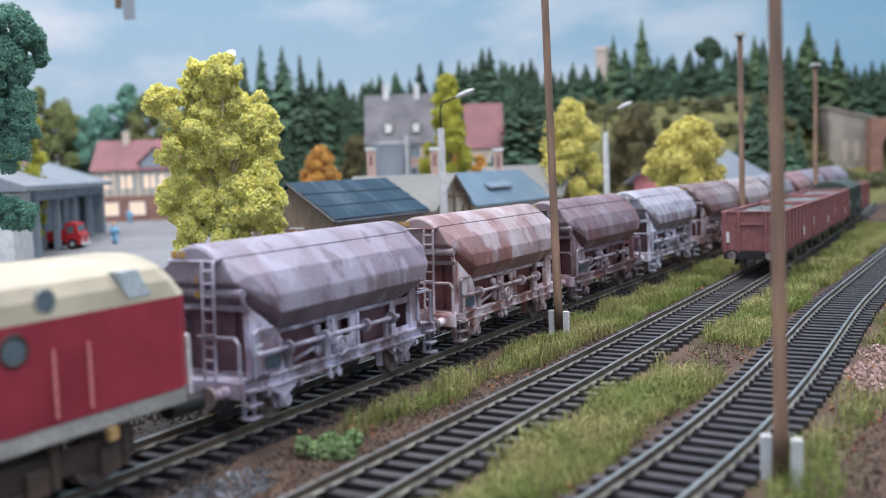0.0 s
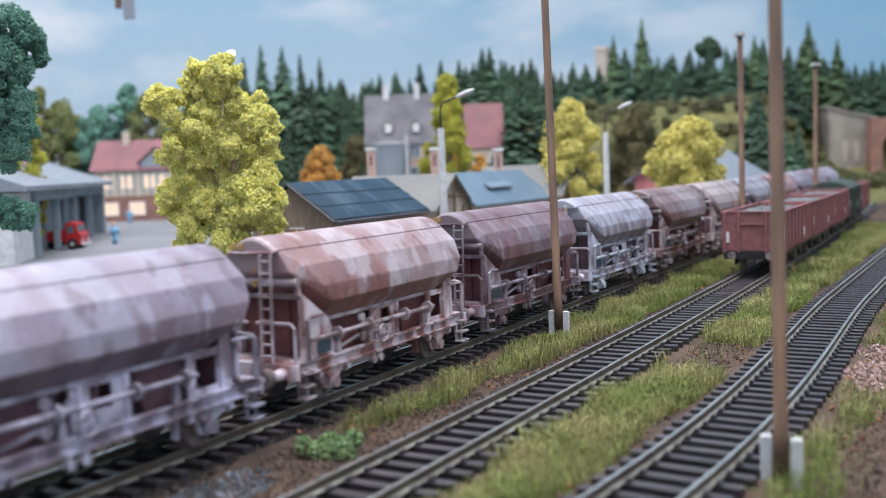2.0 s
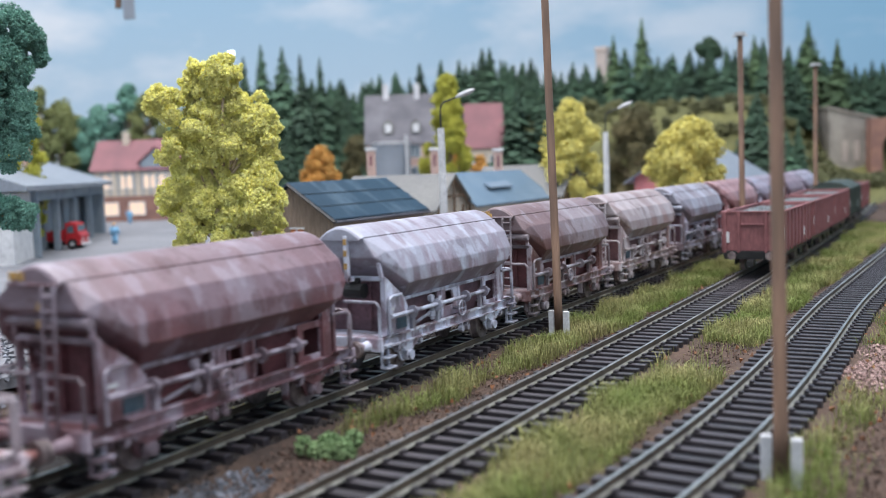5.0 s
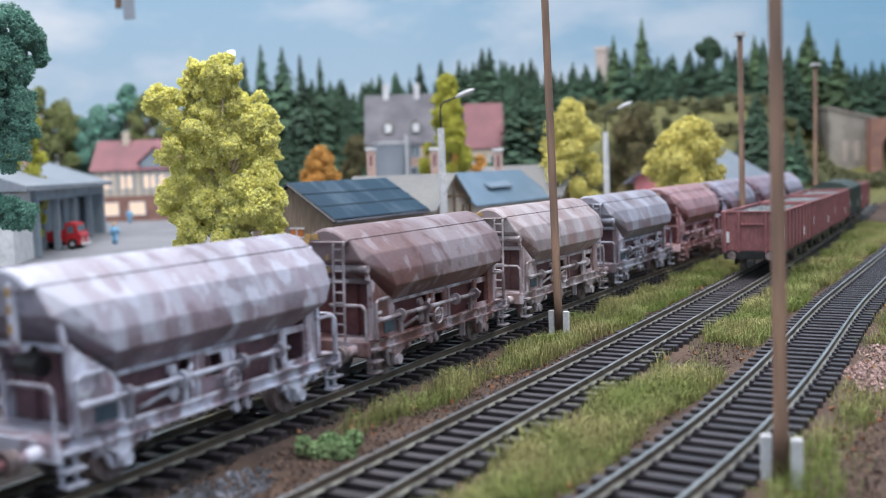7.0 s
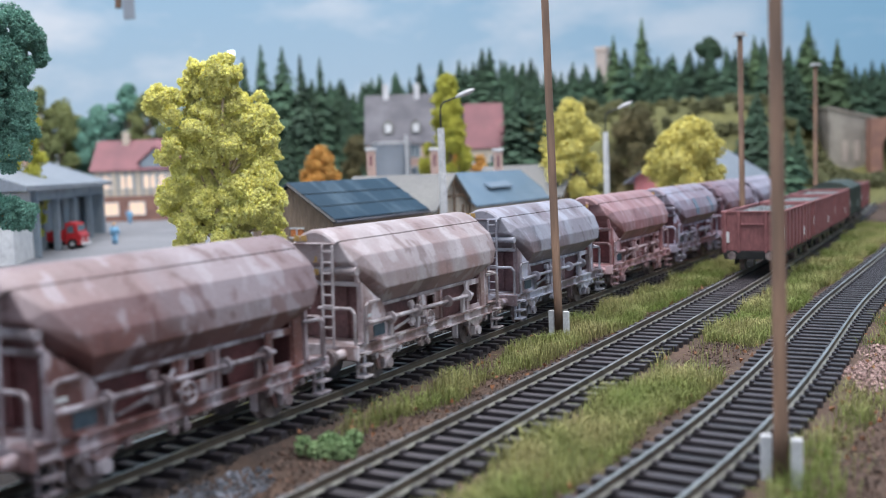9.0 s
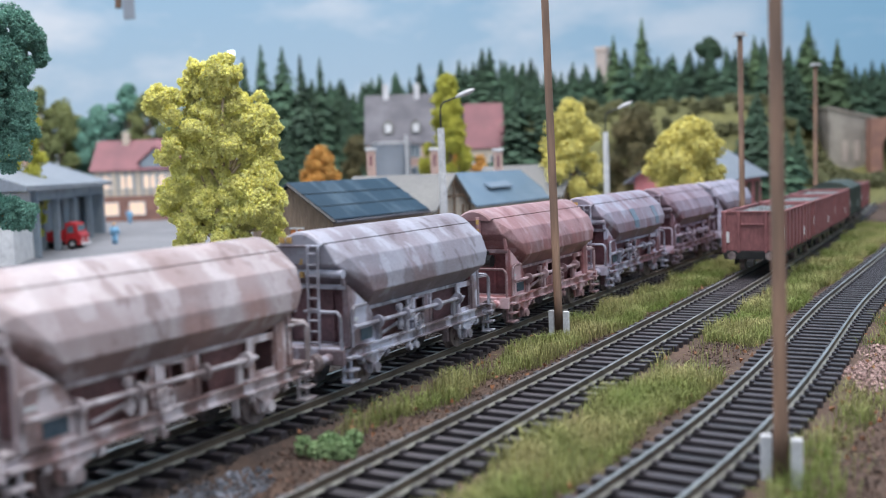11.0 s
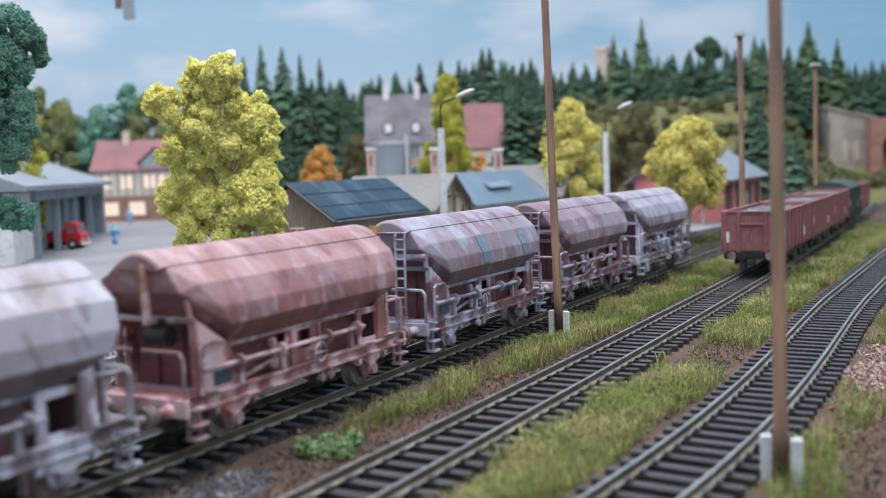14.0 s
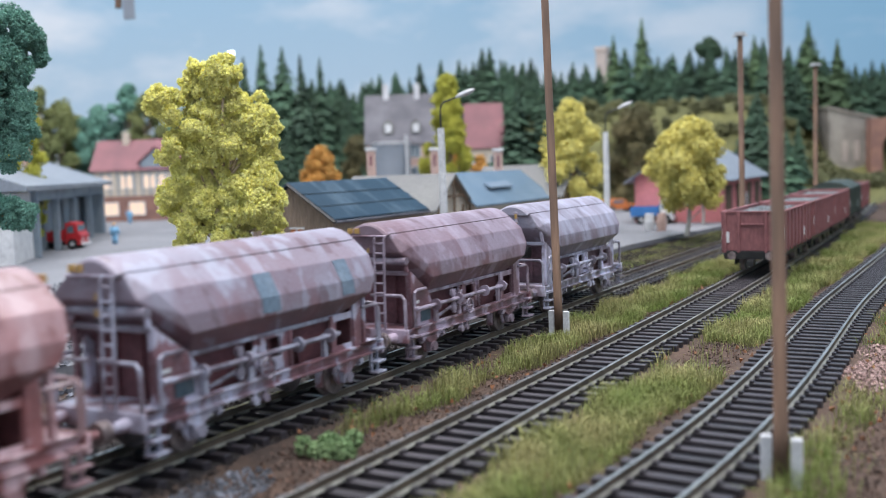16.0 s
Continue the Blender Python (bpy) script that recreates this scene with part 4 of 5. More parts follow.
    for yc in (-62, 62):
        b = part("bogie", box(box(one_box(-13.4, -11.8, yc - 26, yc + 26, 5.2, 11, bevel=0.4), 11.8, 13.4, yc - 26, yc + 26, 5.2, 11, bevel=0.4), -11, 11, yc - 6, yc + 6, 5, 13.4), "grime", t, "grimy bogie frame")
        for dy in (-18, 0, 18):
            ws = bmesh.new()
            for s in (-1, 1):
                rod(ws, (s * 7, yc + dy, 5.8), (s * 10, yc + dy, 5.8), 5.8, sides=22)
            part("wheelset", ws, "wheel", b)
            for s in (-1, 1):
                part("axle_box", one_box(s * 14.2 - 0.9, s * 14.2 + 0.9, yc + dy - 2.6, yc + dy + 2.6, 3.4, 9, bevel=0.4), "grime", b)
                part("coil_spring", rod(bmesh.new(), (s * 13.8, yc + dy + 4.4, 4), (s * 13.8, yc + dy + 4.4, 13), 1.2, sides=10), "grime", b)
    part("fuel_tank", one_box(-13, 13, -28, 28, 4.5, 13.4, bevel=1.2), "grime", t)
    part("marker_box", one_box(15.8, 17.2, 78, 80.4, 10.8, 13.4), "yellow", t, "small orange marker")
    part("roof_vent", one_box(-6, 6, -60, 40, 47.6, 48.8, bevel=0.5), "loco_grey", t)
    return t


LOCO = build_loco()


# ---- open wagons standing on the middle track ----
def open_wagon(y, covered, material):
    t = thing("open_wagon", centre_2(y), y, 0, heading(centre_2, y), "tarpaulin-covered dark goods wagon" if covered else "red-brown open goods wagon loaded with grey gravel", "railway wagon", "standing goods wagons")
    for s in (-1, 1):
        w = part("side_wall", one_box(s * 15.6 - 0.6, s * 15.6 + 0.6, -50, 50, 12.6, 33.6, bevel=0.2), material, t)
        for i in range(9):
            yy = -48 + 12 * i
            part("stanchion", one_box(min(s * 16, s * 17), max(s * 16, s * 17), yy - 0.7, yy + 0.7, 11.6, 33.8, bevel=0.15), material, w)
        part("top_rim", one_box(s * 15.8 - 1.0, s * 15.8 + 1.0, -50.4, 50.4, 33.4, 34.4, bevel=0.2), material, t)
        part("sole_bar", one_box(s * 13.4 - 0.6, s * 13.4 + 0.6, -50, 50, 8.4, 12.6), "black", t)
        part("lettering_panel", one_box(min(s * 16.2, s * 16.5), max(s * 16.2, s * 16.5), 20, 25, 16, 21), "white", t, "small white lettering panel")
        part("lettering_panel", one_box(min(s * 16.2, s * 16.5), max(s * 16.2, s * 16.5), -49, -45.4, 19, 25), "white", t, "small white lettering panel")
        for yy in (-32, 32):
            part("wheel", rod(bmesh.new(), (s * 7, yy, 5.4), (s * 9.8, yy, 5.4), 5.4, sides=20), "wheel", t)
            part("axle_guard", one_box(s * 12 - 0.8, s * 12 + 0.8, yy - 4, yy + 4, 3.6, 9, bevel=0.3), "black", t)
    for e in (-1, 1):
        w = part("end_wall", one_box(-15.2, 15.2, min(e * 49, e * 50.2), max(e * 49, e * 50.2), 12.6, 33.6, bevel=0.2), material, t)
        for x in (-14.6, -7.2, 7.2, 14.6):
            part("stanchion", one_box(x - 0.7, x + 0.7, min(e * 50.2, e * 51.2), max(e * 50.2, e * 51.2), 11.6, 33.8, bevel=0.15), material, w)
        part("end_flap_bar", one_box(-6, 6, min(e * 50.2, e * 51), max(e * 50.2, e * 51), 26.6, 27.6, bevel=0.2), material, w)
        part("end_rim", one_box(-16.6, 16.6, min(e * 49, e * 50.8), max(e * 49, e * 50.8), 33.4, 34.4, bevel=0.2), material, t)
        part("buffer_beam", one_box(-15.2, 15.2, min(e * 49.6, e * 51), max(e * 49.6, e * 51), 8, 12.4, bevel=0.2), "black", t)
        for s in (-1, 1):
            bm = rod(bmesh.new(), (s * 10, e * 51, 10.3), (s * 10, e * 55, 10.3), 1.3, sides=10)
            rod(bm, (s * 10, e * 55, 10.3), (s * 10, e * 56, 10.3), 2.2, sides=14)
            part("buffer", bm, "wheel", t, "round buffer")
        part("end_panel", one_box(-15.2, -12.4, *span(e, 50.2, 50.6), 17, 23), "white", t, "small white lettering panel")
        part("coupler", one_box(-1.8, 1.8, min(e * 50, e * 57.4), max(e * 50, e * 57.4), 4.6, 8, bevel=0.3), "black", t)
    part("floor", one_box(-15, 15, -49, 49, 11.8, 13.2), "black", t)
    if covered:
        part("tarpaulin", prism(bmesh.new(), [(-16.4, 31), (-15.6, 35), (-8, 39), (0, 40), (8, 39), (15.6, 35), (16.4, 31)], "y", -50, 50), "tarp", t, "dark green tarpaulin")
    else:
        rng = np.random.default_rng(int(y))
        p = np.stack((rng.uniform(-14.6, 14.6, 6000), rng.uniform(-48.4, 48.4, 6000), 30.3 + 1.8 * rng.random(6000)), -1)
        v, f = tetra(rng, p, 0.8)
        part("load_bed", one_box(-14.8, 14.8, -48.6, 48.6, 13.2, 30.6), "coal_grey", t)
        tagged(raw("load", v, f, "coal_grey", t, "grey stone load"), kind="stuff")
    return t


OPEN_Y = 596
for i, covered in enumerate((0, 0, 0, 1, 0)):
    open_wagon(OPEN_Y + 111.5 * i, covered, "oxide" if not covered else "tarp")


# ---- trees ----
def broadleaf(name, x, y, z, height, width, material, seed, label, lumps_n=46, grains=26000, grain=0.75, low=0.12, bark="bark", lean=0.0, taper=0.75, cut=None):
    rng = np.random.default_rng(seed)
    t = thing(name, x, y, z, 0, label, "tree")
    trunk = bmesh.new()
    k = 7
    path = [Vector((lean * width * (i / k) ** 2 + rng.normal(0, 0.012) * height, rng.normal(0, 0.012) * height, height * 0.86 * i / k)) for i in range(k + 1)]
    r0 = height * 0.022
    for i in range(k):
        rod(trunk, path[i], path[i + 1], r0 * (1 - i / (k + 1)), r0 * (1 - (i + 1) / (k + 1)), 8)
    cs, rs = [], []
    for i in range(lumps_n):
        u = (i + 0.5) / lumps_n
        h = low + (0.93 - low) * u
        prof = width / 2 * (math.sin(math.pi * min(1, 0.18 + 0.82 * u)) ** taper)
        a = i * 2.4 + rng.uniform(-0.5, 0.5)
        d = prof * rng.uniform(0.35, 0.88)
        c = Vector((d * math.cos(a) + lean * width * h * h, d * math.sin(a), height * h))
        if cut is not None and c.x > cut:
            continue
        cs.append(tuple(c))
        rs.append(width * rng.uniform(0.095, 0.165))
        j = min(k - 1, max(1, int(h * k * 0.8)))
        if i % 2 == 0:
            rod(trunk, path[j], path[j].lerp(c, 0.9), r0 * 0.3, r0 * 0.12, 5)
    part("trunk", trunk, bark, t, "pale branching trunk")
    # secondary lumps make the outline ragged
    cs2, rs2 = list(cs), list(rs)
    for c, r in zip(cs, rs):
        for _ in range(5):
            d = rng.normal(size=3)
            d /= np.linalg.norm(d)
            cs2.append(tuple(np.array(c) + d * r * 0.85))
            rs2.append(r * rng.uniform(0.28, 0.5))
    v, f = granules(rng, cs2, rs2, grains, grain, shell=0.55)
    core = bmesh.new()
    for c, r in zip(cs, rs):
        bmesh.ops.create_icosphere(core, subdivisions=1, radius=r * 0.72, matrix=Matrix.Translation(c))
    cv = np.array([tuple(q.co) for q in core.verts])
    core.verts.index_update()
    cf = np.array([[q.index for q in fc.verts] for fc in core.faces]) + len(v)
    core.free()
    raw("crown", np.concatenate((v, cv)), np.concatenate((f, cf)), material, t, "crown of crumbly foam foliage")
    return t


def conifer_mesh(seed, height, width, material, name="conifer"):
    rng = np.random.default_rng(seed)
    t = thing(name, 0, 0, 0, 0, "", "tree", "conifers on the hill")
    part("trunk", rod(bmesh.new(), (0, 0, 0), (0, 0, height * 0.95), height * 0.018, height * 0.004, 6), "bark", t)
    v, f = [], []
    tiers = 40
    for i in range(tiers):
        u = i / tiers
        z = height * (0.06 + 0.93 * u)
        r = width / 2 * (1 - u) ** 0.85 * rng.uniform(0.8, 1.12)
        n = int(7 + 9 * (1 - u))
        for j in range(n):
            a = 2 * math.pi * (j + rng.random()) / n
            rr = r * rng.uniform(0.5, 1.15)
            z = height * (0.06 + 0.93 * min(0.985, max(0, u + rng.uniform(-0.03, 0.03))))
            w = 0.28 * rr + 0.6
            ca, sa = math.cos(a), math.sin(a)
            b = len(v)
            v += [(0, 0, z + height * 0.035), (rr * 0.6 * ca - w * sa, rr * 0.6 * sa + w * ca, z - rr * 0.12), (rr * ca, rr * sa, z - rr * 0.35), (rr * 0.6 * ca + w * sa, rr * 0.6 * sa - w * ca, z - rr * 0.12), (rr * 0.55 * ca, rr * 0.55 * sa, z + rr * 0.12)]
            f += [(b, b + 1, b + 4), (b + 4, b + 1, b + 2), (b, b + 4, b + 3), (b + 4, b + 2, b + 3)]
    raw("crown", v, f, material, t, "tapering needle crown")
    return t


def lobed_tree(x, y, z, lobes, material, seed, label, height, grains, grain, grow=1.0, k=1.0):
    """A foam tree whose clumps are set one by one: (across, height, radius)."""
    rng = np.random.default_rng(seed)
    t = thing("broadleaf_tree", x, y, z, 28.7, label, "tree")
    trunk = bmesh.new()
    path = [Vector((rng.normal(0, 1.5), rng.normal(0, 1.5), height * 0.88 * i / 7)) for i in range(8)]
    for i in range(7):
        rod(trunk, path[i], path[i + 1], 3.0 - 0.36 * i, 3.0 - 0.36 * (i + 1), 8)
    cs, rs = [], []
    for dx, h, r in lobes:
        dx, h, r = dx * k, 64.4 + (h - 64.4) * k, r * k * grow
        c = np.array((dx, rng.uniform(-0.6, 0.6) * r, h - z))
        j = min(6, max(1, int((h - z) / height * 6)))
        rod(trunk, path[j], path[j].lerp(Vector(c), 0.95), 0.9, 0.35, 5)
        for _ in range(9):
            d = rng.normal(size=3)
            d /= np.linalg.norm(d)
            q = r * rng.uniform(0.26, 0.5)
            cs.append(c + d * (r - q * 0.8))
            rs.append(q)
            mid = cs[-1]
            for _ in range(9):
                e = rng.normal(size=3)
                e /= np.linalg.norm(e)
                cs.append(mid + e * q * rng.uniform(0.75, 1.32))
                rs.append(q * rng.uniform(0.22, 0.42))
    part("trunk", trunk, "bark", t, "pale branching trunk")
    v, f = granules(rng, cs, rs, grains, grain, shell=0.6)
    core = bmesh.new()
    for c, r in list(zip(cs, rs))[::10]:
        bmesh.ops.create_icosphere(core, subdivisions=1, radius=r * 0.72, matrix=Matrix.Translation(c))
    core.verts.index_update()
    cv = np.array([tuple(q.co) for q in core.verts])
    cf = np.array([[q.index for q in fc.verts] for fc in core.faces]) + len(v)
    core.free()
    raw("crown", np.concatenate((v, cv)), np.concatenate((f, cf)), material, t, "crown of crumbly foam foliage")


YELLOW = [(-11, 128, 7.6), (6, 126, 11.5), (-31, 107, 12.5), (-13, 117, 9.8), (3, 106, 14.6), (22, 104, 12.5), (29, 89, 9.8), (-25, 78, 13.9), (3, 81, 15.3), (24, 71, 13.9),
          (-29, 51, 14.6), (-3, 56, 16.7), (24, 50, 15.3), (4, 34, 14.6), (-19, 35, 13.2), (32, 37, 9.8), (3, 20, 14), (-19, 18, 13), (23, 20, 13),
          (-8, 94, 12), (13, 92, 12.5), (10, 64, 14), (-13, 66, 13), (-13, 45, 13), (13, 38, 13), (-10, 106, 9), (-2, 119, 9), (12, 114, 9), (5, 116, 9.5), (-20, 113, 8), (20, 96, 11), (27, 97, 9)]
DARK = [(dx + 38.8, h, r) for dx, h, r in [(9, 149, 8.4), (-3, 151, 13), (-6, 130, 14.9), (9, 138, 7.1), (4, 117, 8.4), (-8, 107, 14.9), (2, 96, 7.8), (-10, 84, 13.6), (-3, 46, 8), (-15, 47, 10.5), (-26, 130, 22), (-28, 100, 20)]]
lobed_tree(-148, 363, 0, YELLOW, "leaf_lemon", 3, "tall yellow-green foam tree beside the yard", 118, 200000, 0.62, 0.98, 0.783)
lobed_tree(-251.9, 296.4, 0, DARK, "leaf_dark", 8, "dark green bushy foam tree at the yard", 130, 120000, 0.48, 1.12, 0.82)
broadleaf("broadleaf_tree", -332, 940, 0, 172, 58, "leaf_lime", 12, "slim yellow-green tree in the village", 40, 14000, 1.5, 0.15)
broadleaf("broadleaf_tree", -160, 855, 0, 125, 62, "leaf_yellow", 14, "round yellow tree behind the sheds", 40, 14000, 1.3, 0.12)
broadleaf("broadleaf_tree", -37, 806, 0, 98, 64, "leaf_yellow", 15, "yellow tree with a white trunk beside the goods shed", 44, 18000, 1.2, 0.3, bark="white_bark", taper=0.6)
broadleaf("broadleaf_tree", -58, 941, 0, 70, 40, "leaf_yellow", 19, "small yellow tree with a white trunk", 24, 6000, 1.2, 0.35, bark="white_bark")
broadleaf("broadleaf_tree", -420, 822, 0, 92, 52, "leaf_orange", 16, "small orange autumn tree", 30, 9000, 1.4, 0.1)
broadleaf("broadleaf_tree", -371, 1020, 0, 84, 30, "leaf_orange", 17, "small orange autumn tree", 26, 6000, 1.4, 0.1)
broadleaf("broadleaf_tree", -342, 1036, 0, 80, 30, "leaf_orange", 18, "small orange autumn tree", 26, 6000, 1.4, 0.1)
broadleaf("broadleaf_tree", -620, 1320, 20, 120, 60, "leaf_green", 22, "dull green tree behind the village", 30, 6000, 2.2, 0.1)
rng = random.Random(91)
for i in range(16):
    # a belt of hazy broadleaved trees closes the yard behind the village
    a, r = math.radians(40 + 19 * (i + rng.random() * 0.7) / 16), rng.uniform(1620, 1800)
    x, y = 172 - r * math.sin(a), r * math.cos(a)
    z = float(land(x, y)) - 2
    top = 222 if i in (5, 9) else rng.uniform(150, 205)
    broadleaf("broadleaf_tree", x, y, z, top - z, rng.uniform(60, 95), "leaf_dark" if i in (3, 5, 6) else "leaf_lime" if i in (12, 15) else "leaf_green", 60 + i, "hazy green tree behind the village", 30, 6000, 2.4, 0.04, taper=0.5)
broadleaf("broadleaf_tree", -228, 1276, -6, 140, 96, "brown_bush", 31, "large brownish bush at the foot of the hill", 40, 9000, 2.0, 0.02)
broadleaf("broadleaf_tree", -700, 1310, -6, 130, 60, "brown_bush", 32, "rust-brown bush behind the village", 30, 6000, 2.0, 0.05)
broadleaf("broadleaf_tree", -592, 604, 0, 154, 44, "leaf_lime", 33, "yellow-green tree behind the garage", 30, 7000, 1.3, 0.1)

NEEDLES = [conifer_mesh(40 + i, 100, 34 + 4 * (i % 3), "needle") for i in range(4)] + [conifer_mesh(50, 100, 36, "needle_light")]


def hill_shrubs():
    rng = np.random.default_rng(9)
    n = 520
    a, r = np.radians(rng.uniform(2, 42, n)), rng.uniform(1300, 1640, n)
    x, y = 172 - r * np.sin(a), r * np.cos(a)
    z = land(x, y)
    k = z > 4
    c = np.stack((x, y, z + 2), -1)[k]
    rad = rng.uniform(4, 13, k.sum())
    v, f = granules(rng, c, rad, 26000, 2.6, flat=0.7, shell=0.3)
    tagged(raw("hillside_shrubs", v, f, "shrub"), "olive and brown shrubs covering the hillside", "shrubs", kind="stuff")


hill_shrubs()


# ---- buildings ----
def gabled(name, x, y, z, rz, length, width, wall_h, roof_h, walls, roof, label, over=3.0, category="house", courses=0):
    """A house with its ridge along its own x; x, y is the middle of its floor."""
    t = thing(name, x, y, z, rz, label, category)
    l, w = length / 2, width / 2
    part("wall", prism(bmesh.new(), [(-w, 0), (w, 0), (w, wall_h), (0, wall_h + roof_h - 0.8), (-w, wall_h)], "x", -l, l), walls, t)
    k = roof_h / w
    for s in (-1, 1):
        e = s * (w + over)
        o = [(0, wall_h + roof_h), (e, wall_h - over * k), (e, wall_h - over * k + 1.4), (0, wall_h + roof_h + 1.6)]
        r = part("roof", prism(bmesh.new(), o, "x", -l - over, l + over), roof, t)
        for i in range(1, courses):
            q = i / courses
            yy, zz = e * q, wall_h + roof_h + 1.6 + (-over * k - roof_h - 0.2) * q
            part("roof_course", one_box(-l - over, l + over, yy - 0.35, yy + 0.35, zz - 0.3, zz + 0.25), "black", r)
    return t


def opening(parent, x0, x1, y, z0, z1, side, glass="pane", frame_m="white", name="window", rim=1.2):
    """A framed window on a wall whose outside looks along side * y."""
    lo, hi = sorted((y - side * 0.6, y + side * 0.5))
    w = part(name, one_box(x0, x1, lo, hi, z0, z1), glass, parent)
    lo, hi = sorted((y - side * 0.2, y + side * 1.0))
    bm = bmesh.new()
    for a in ((x0 - rim, x0, z0 - rim, z1 + rim), (x1, x1 + rim, z0 - rim, z1 + rim), (x0, x1, z0 - rim, z0), (x0, x1, z1, z1 + rim), ((x0 + x1) / 2 - 0.4, (x0 + x1) / 2 + 0.4, z0, z1)):
        box(bm, a[0], a[1], lo, hi, a[2], a[3])
    part("window_frame", bm, frame_m, w)
    return w


barn = gabled("barn", -183, 514, 0, 90, 104, 60, 37.5, 19.5, "boards", "roof_blue", "brown boarded barn with a blue-black felt roof", category="barn", courses=3)


for i in range(30):
    y = -29 + 2 * i
    part("board", one_box(-52.5, -51.8, y - 0.75, y + 0.75, 0, 37 + 19 * (1 - abs(y) / 30)), "boards", barn)
part("fascia", rod(bmesh.new(), (-55.4, -33, 35.2), (-55.4, 0, 57.6), 0.9, sides=4), "black", barn, "dark roof edge")
part("gutter", rod(bmesh.new(), (-55, -33.6, 35), (55, -33.6, 35), 0.8, sides=8), "roof_dark", barn, "dark gutter")
bw = part("window", one_box(-52.9, -52.2, -8.5, 0.5, 26.5, 31), "orange", barn, "small orange-lit window")
part("window_frame", box(box(one_box(-53.3, -52.4, -9.4, 1.4, 31, 32), -53.3, -52.4, -9.4, 1.4, 25.4, 26.5), -53.3, -52.4, -4.4, -3.6, 26.5, 31), "white", bw)


def timber_gable(parent, half, wall_h, roof_h, x):
    """Timber frame standing before a gable that looks along the house's +x."""
    for a, b in (((-half, wall_h - 3), (0, wall_h + roof_h - 2)), ((half, wall_h - 3), (0, wall_h + roof_h - 2)), ((0, 0), (0, wall_h + roof_h - 3)), ((-half * 0.6, wall_h + roof_h * 0.3), (half * 0.6, wall_h + roof_h * 0.3)), ((-half, wall_h * 0.55), (half, wall_h * 0.55)), ((-half + 2, 0), (-half + 2, wall_h)), ((half - 2, 0), (half - 2, wall_h)), ((-half * 0.5, 0), (-half * 0.5, wall_h)), ((half * 0.5, 0), (half * 0.5, wall_h))):
        part("timber_beam", rod(bmesh.new(), (x, a[0], a[1]), (x, b[0], b[1]), 1.1, sides=4), "timber", parent, "brown timber beam")


w = gabled("station_wing", -214, 643, 0, 0, 82, 54, 36, 22, "plaster_cream", "roof_grey", "timber-framed station wing with a grey roof", over=5, category="building")
timber_gable(w, 27, 36, 22, 44)
s = gabled("station_hall", -196, 744, 0, 90, 150, 60, 35, 23, "plaster_cream", "roof_slate", "long station building with a blue reflection painted on its roof", category="building")
part("skylight", prism(bmesh.new(), [(-22, 45.5), (-16, 49.5), (-16, 50.8), (-22, 46.8)], "x", -30, 14), "teal", s, "blue-grey strip of skylight")
w = gabled("station_wing", -198, 846, 0, 0, 84, 56, 38, 24, "plaster_cream", "roof_grey", "timber-framed station wing with a weathered grey roof", over=5, category="building")
timber_gable(w, 28, 38, 24, 45)

g = gabled("goods_shed", -92, 1075, 0, 90, 200, 88, 46, 28, "paint_red", "roof_tin", "red goods shed with a pale tin roof", over=9, category="goods shed")
for x in (-70, -20, 30, 75):
    part("loading_door", one_box(x - 13, x + 13, -44.8, -43.6, 4, 36), "timber", g, "brown sliding door")
opening(g, 12, 22, -44, 12, 24, -1)

m = gabled("mansion", -530, 1180, 0, 29, 104, 74, 102, 64, "plaster_pink", "roof_dark", "tall pink plastered house with a grey slate roof")
for x in (-40, -14, 14, 40):
    for z in (18, 50, 80):
        opening(m, x - 6, x + 6, -37, z, z + 16, -1)
for x in (-22, 16):
    d = part("dormer", prism(bmesh.new(), [(x - 7, 112), (x + 7, 112), (x + 7, 126), (x, 132), (x - 7, 126)], "y", -34, -8), "roof_grey", m, "small roof dormer")
    part("dormer_window", one_box(x - 4.2, x + 4.2, -35, -34, 114, 125), "white", d)
for x in (-25, 18):
    part("chimney", one_box(x - 4, x + 4, -4, 4, 158, 182, bevel=0.5), "concrete", m, "pale chimney")
h = gabled("town_house", -452, 1270, 0, 29, 50, 60, 94, 58, "plaster_cream", "roof_red", "cream house with a dark red roof")
for z in (30, 62):
    for x in (-12, 12):
        opening(h, x - 5, x + 5, -30, z, z + 16, -1)
h = gabled("timbered_house", -955, 1115, 0, 29, 150, 84, 80, 42, "plaster_cream", "roof_red", "half-timbered house with a red tiled roof", over=4)
part("ground_floor", one_box(-76, 76, -43.5, 43.5, 0, 38), "brick", h, "brick ground floor")
part("gable_dormer", prism(bmesh.new(), [(-2, 74), (44, 74), (44, 88), (21, 108), (-2, 88)], "y", -43, 0), "shed_blue", h, "grey timbered cross gable")
part("gable_roof", prism(bmesh.new(), [(-6, 86), (21, 109), (48, 86), (48, 88.5), (21, 112), (-6, 88.5)], "y", -46, 0), "roof_red", h)
for x in (-55, -24, 10, 30, 60):
    opening(h, x - 8, x + 8, -42, 50, 68, -1, glass="warm_pane")
for x in (-50, -10, 34):
    opening(h, x - 11, x + 11, -43.5, 10, 28, -1, glass="warm_pane")
for i in range(13):
    part("timber_post", one_box(-74 + 12.2 * i - 1, -74 + 12.2 * i + 1, -43.2, -41.5, 38.5, 79), "shed_blue", h)
part("chimney", one_box(-38, -28, -8, 2, 104, 136, bevel=0.6), "plaster_cream", h, "pale chimney")

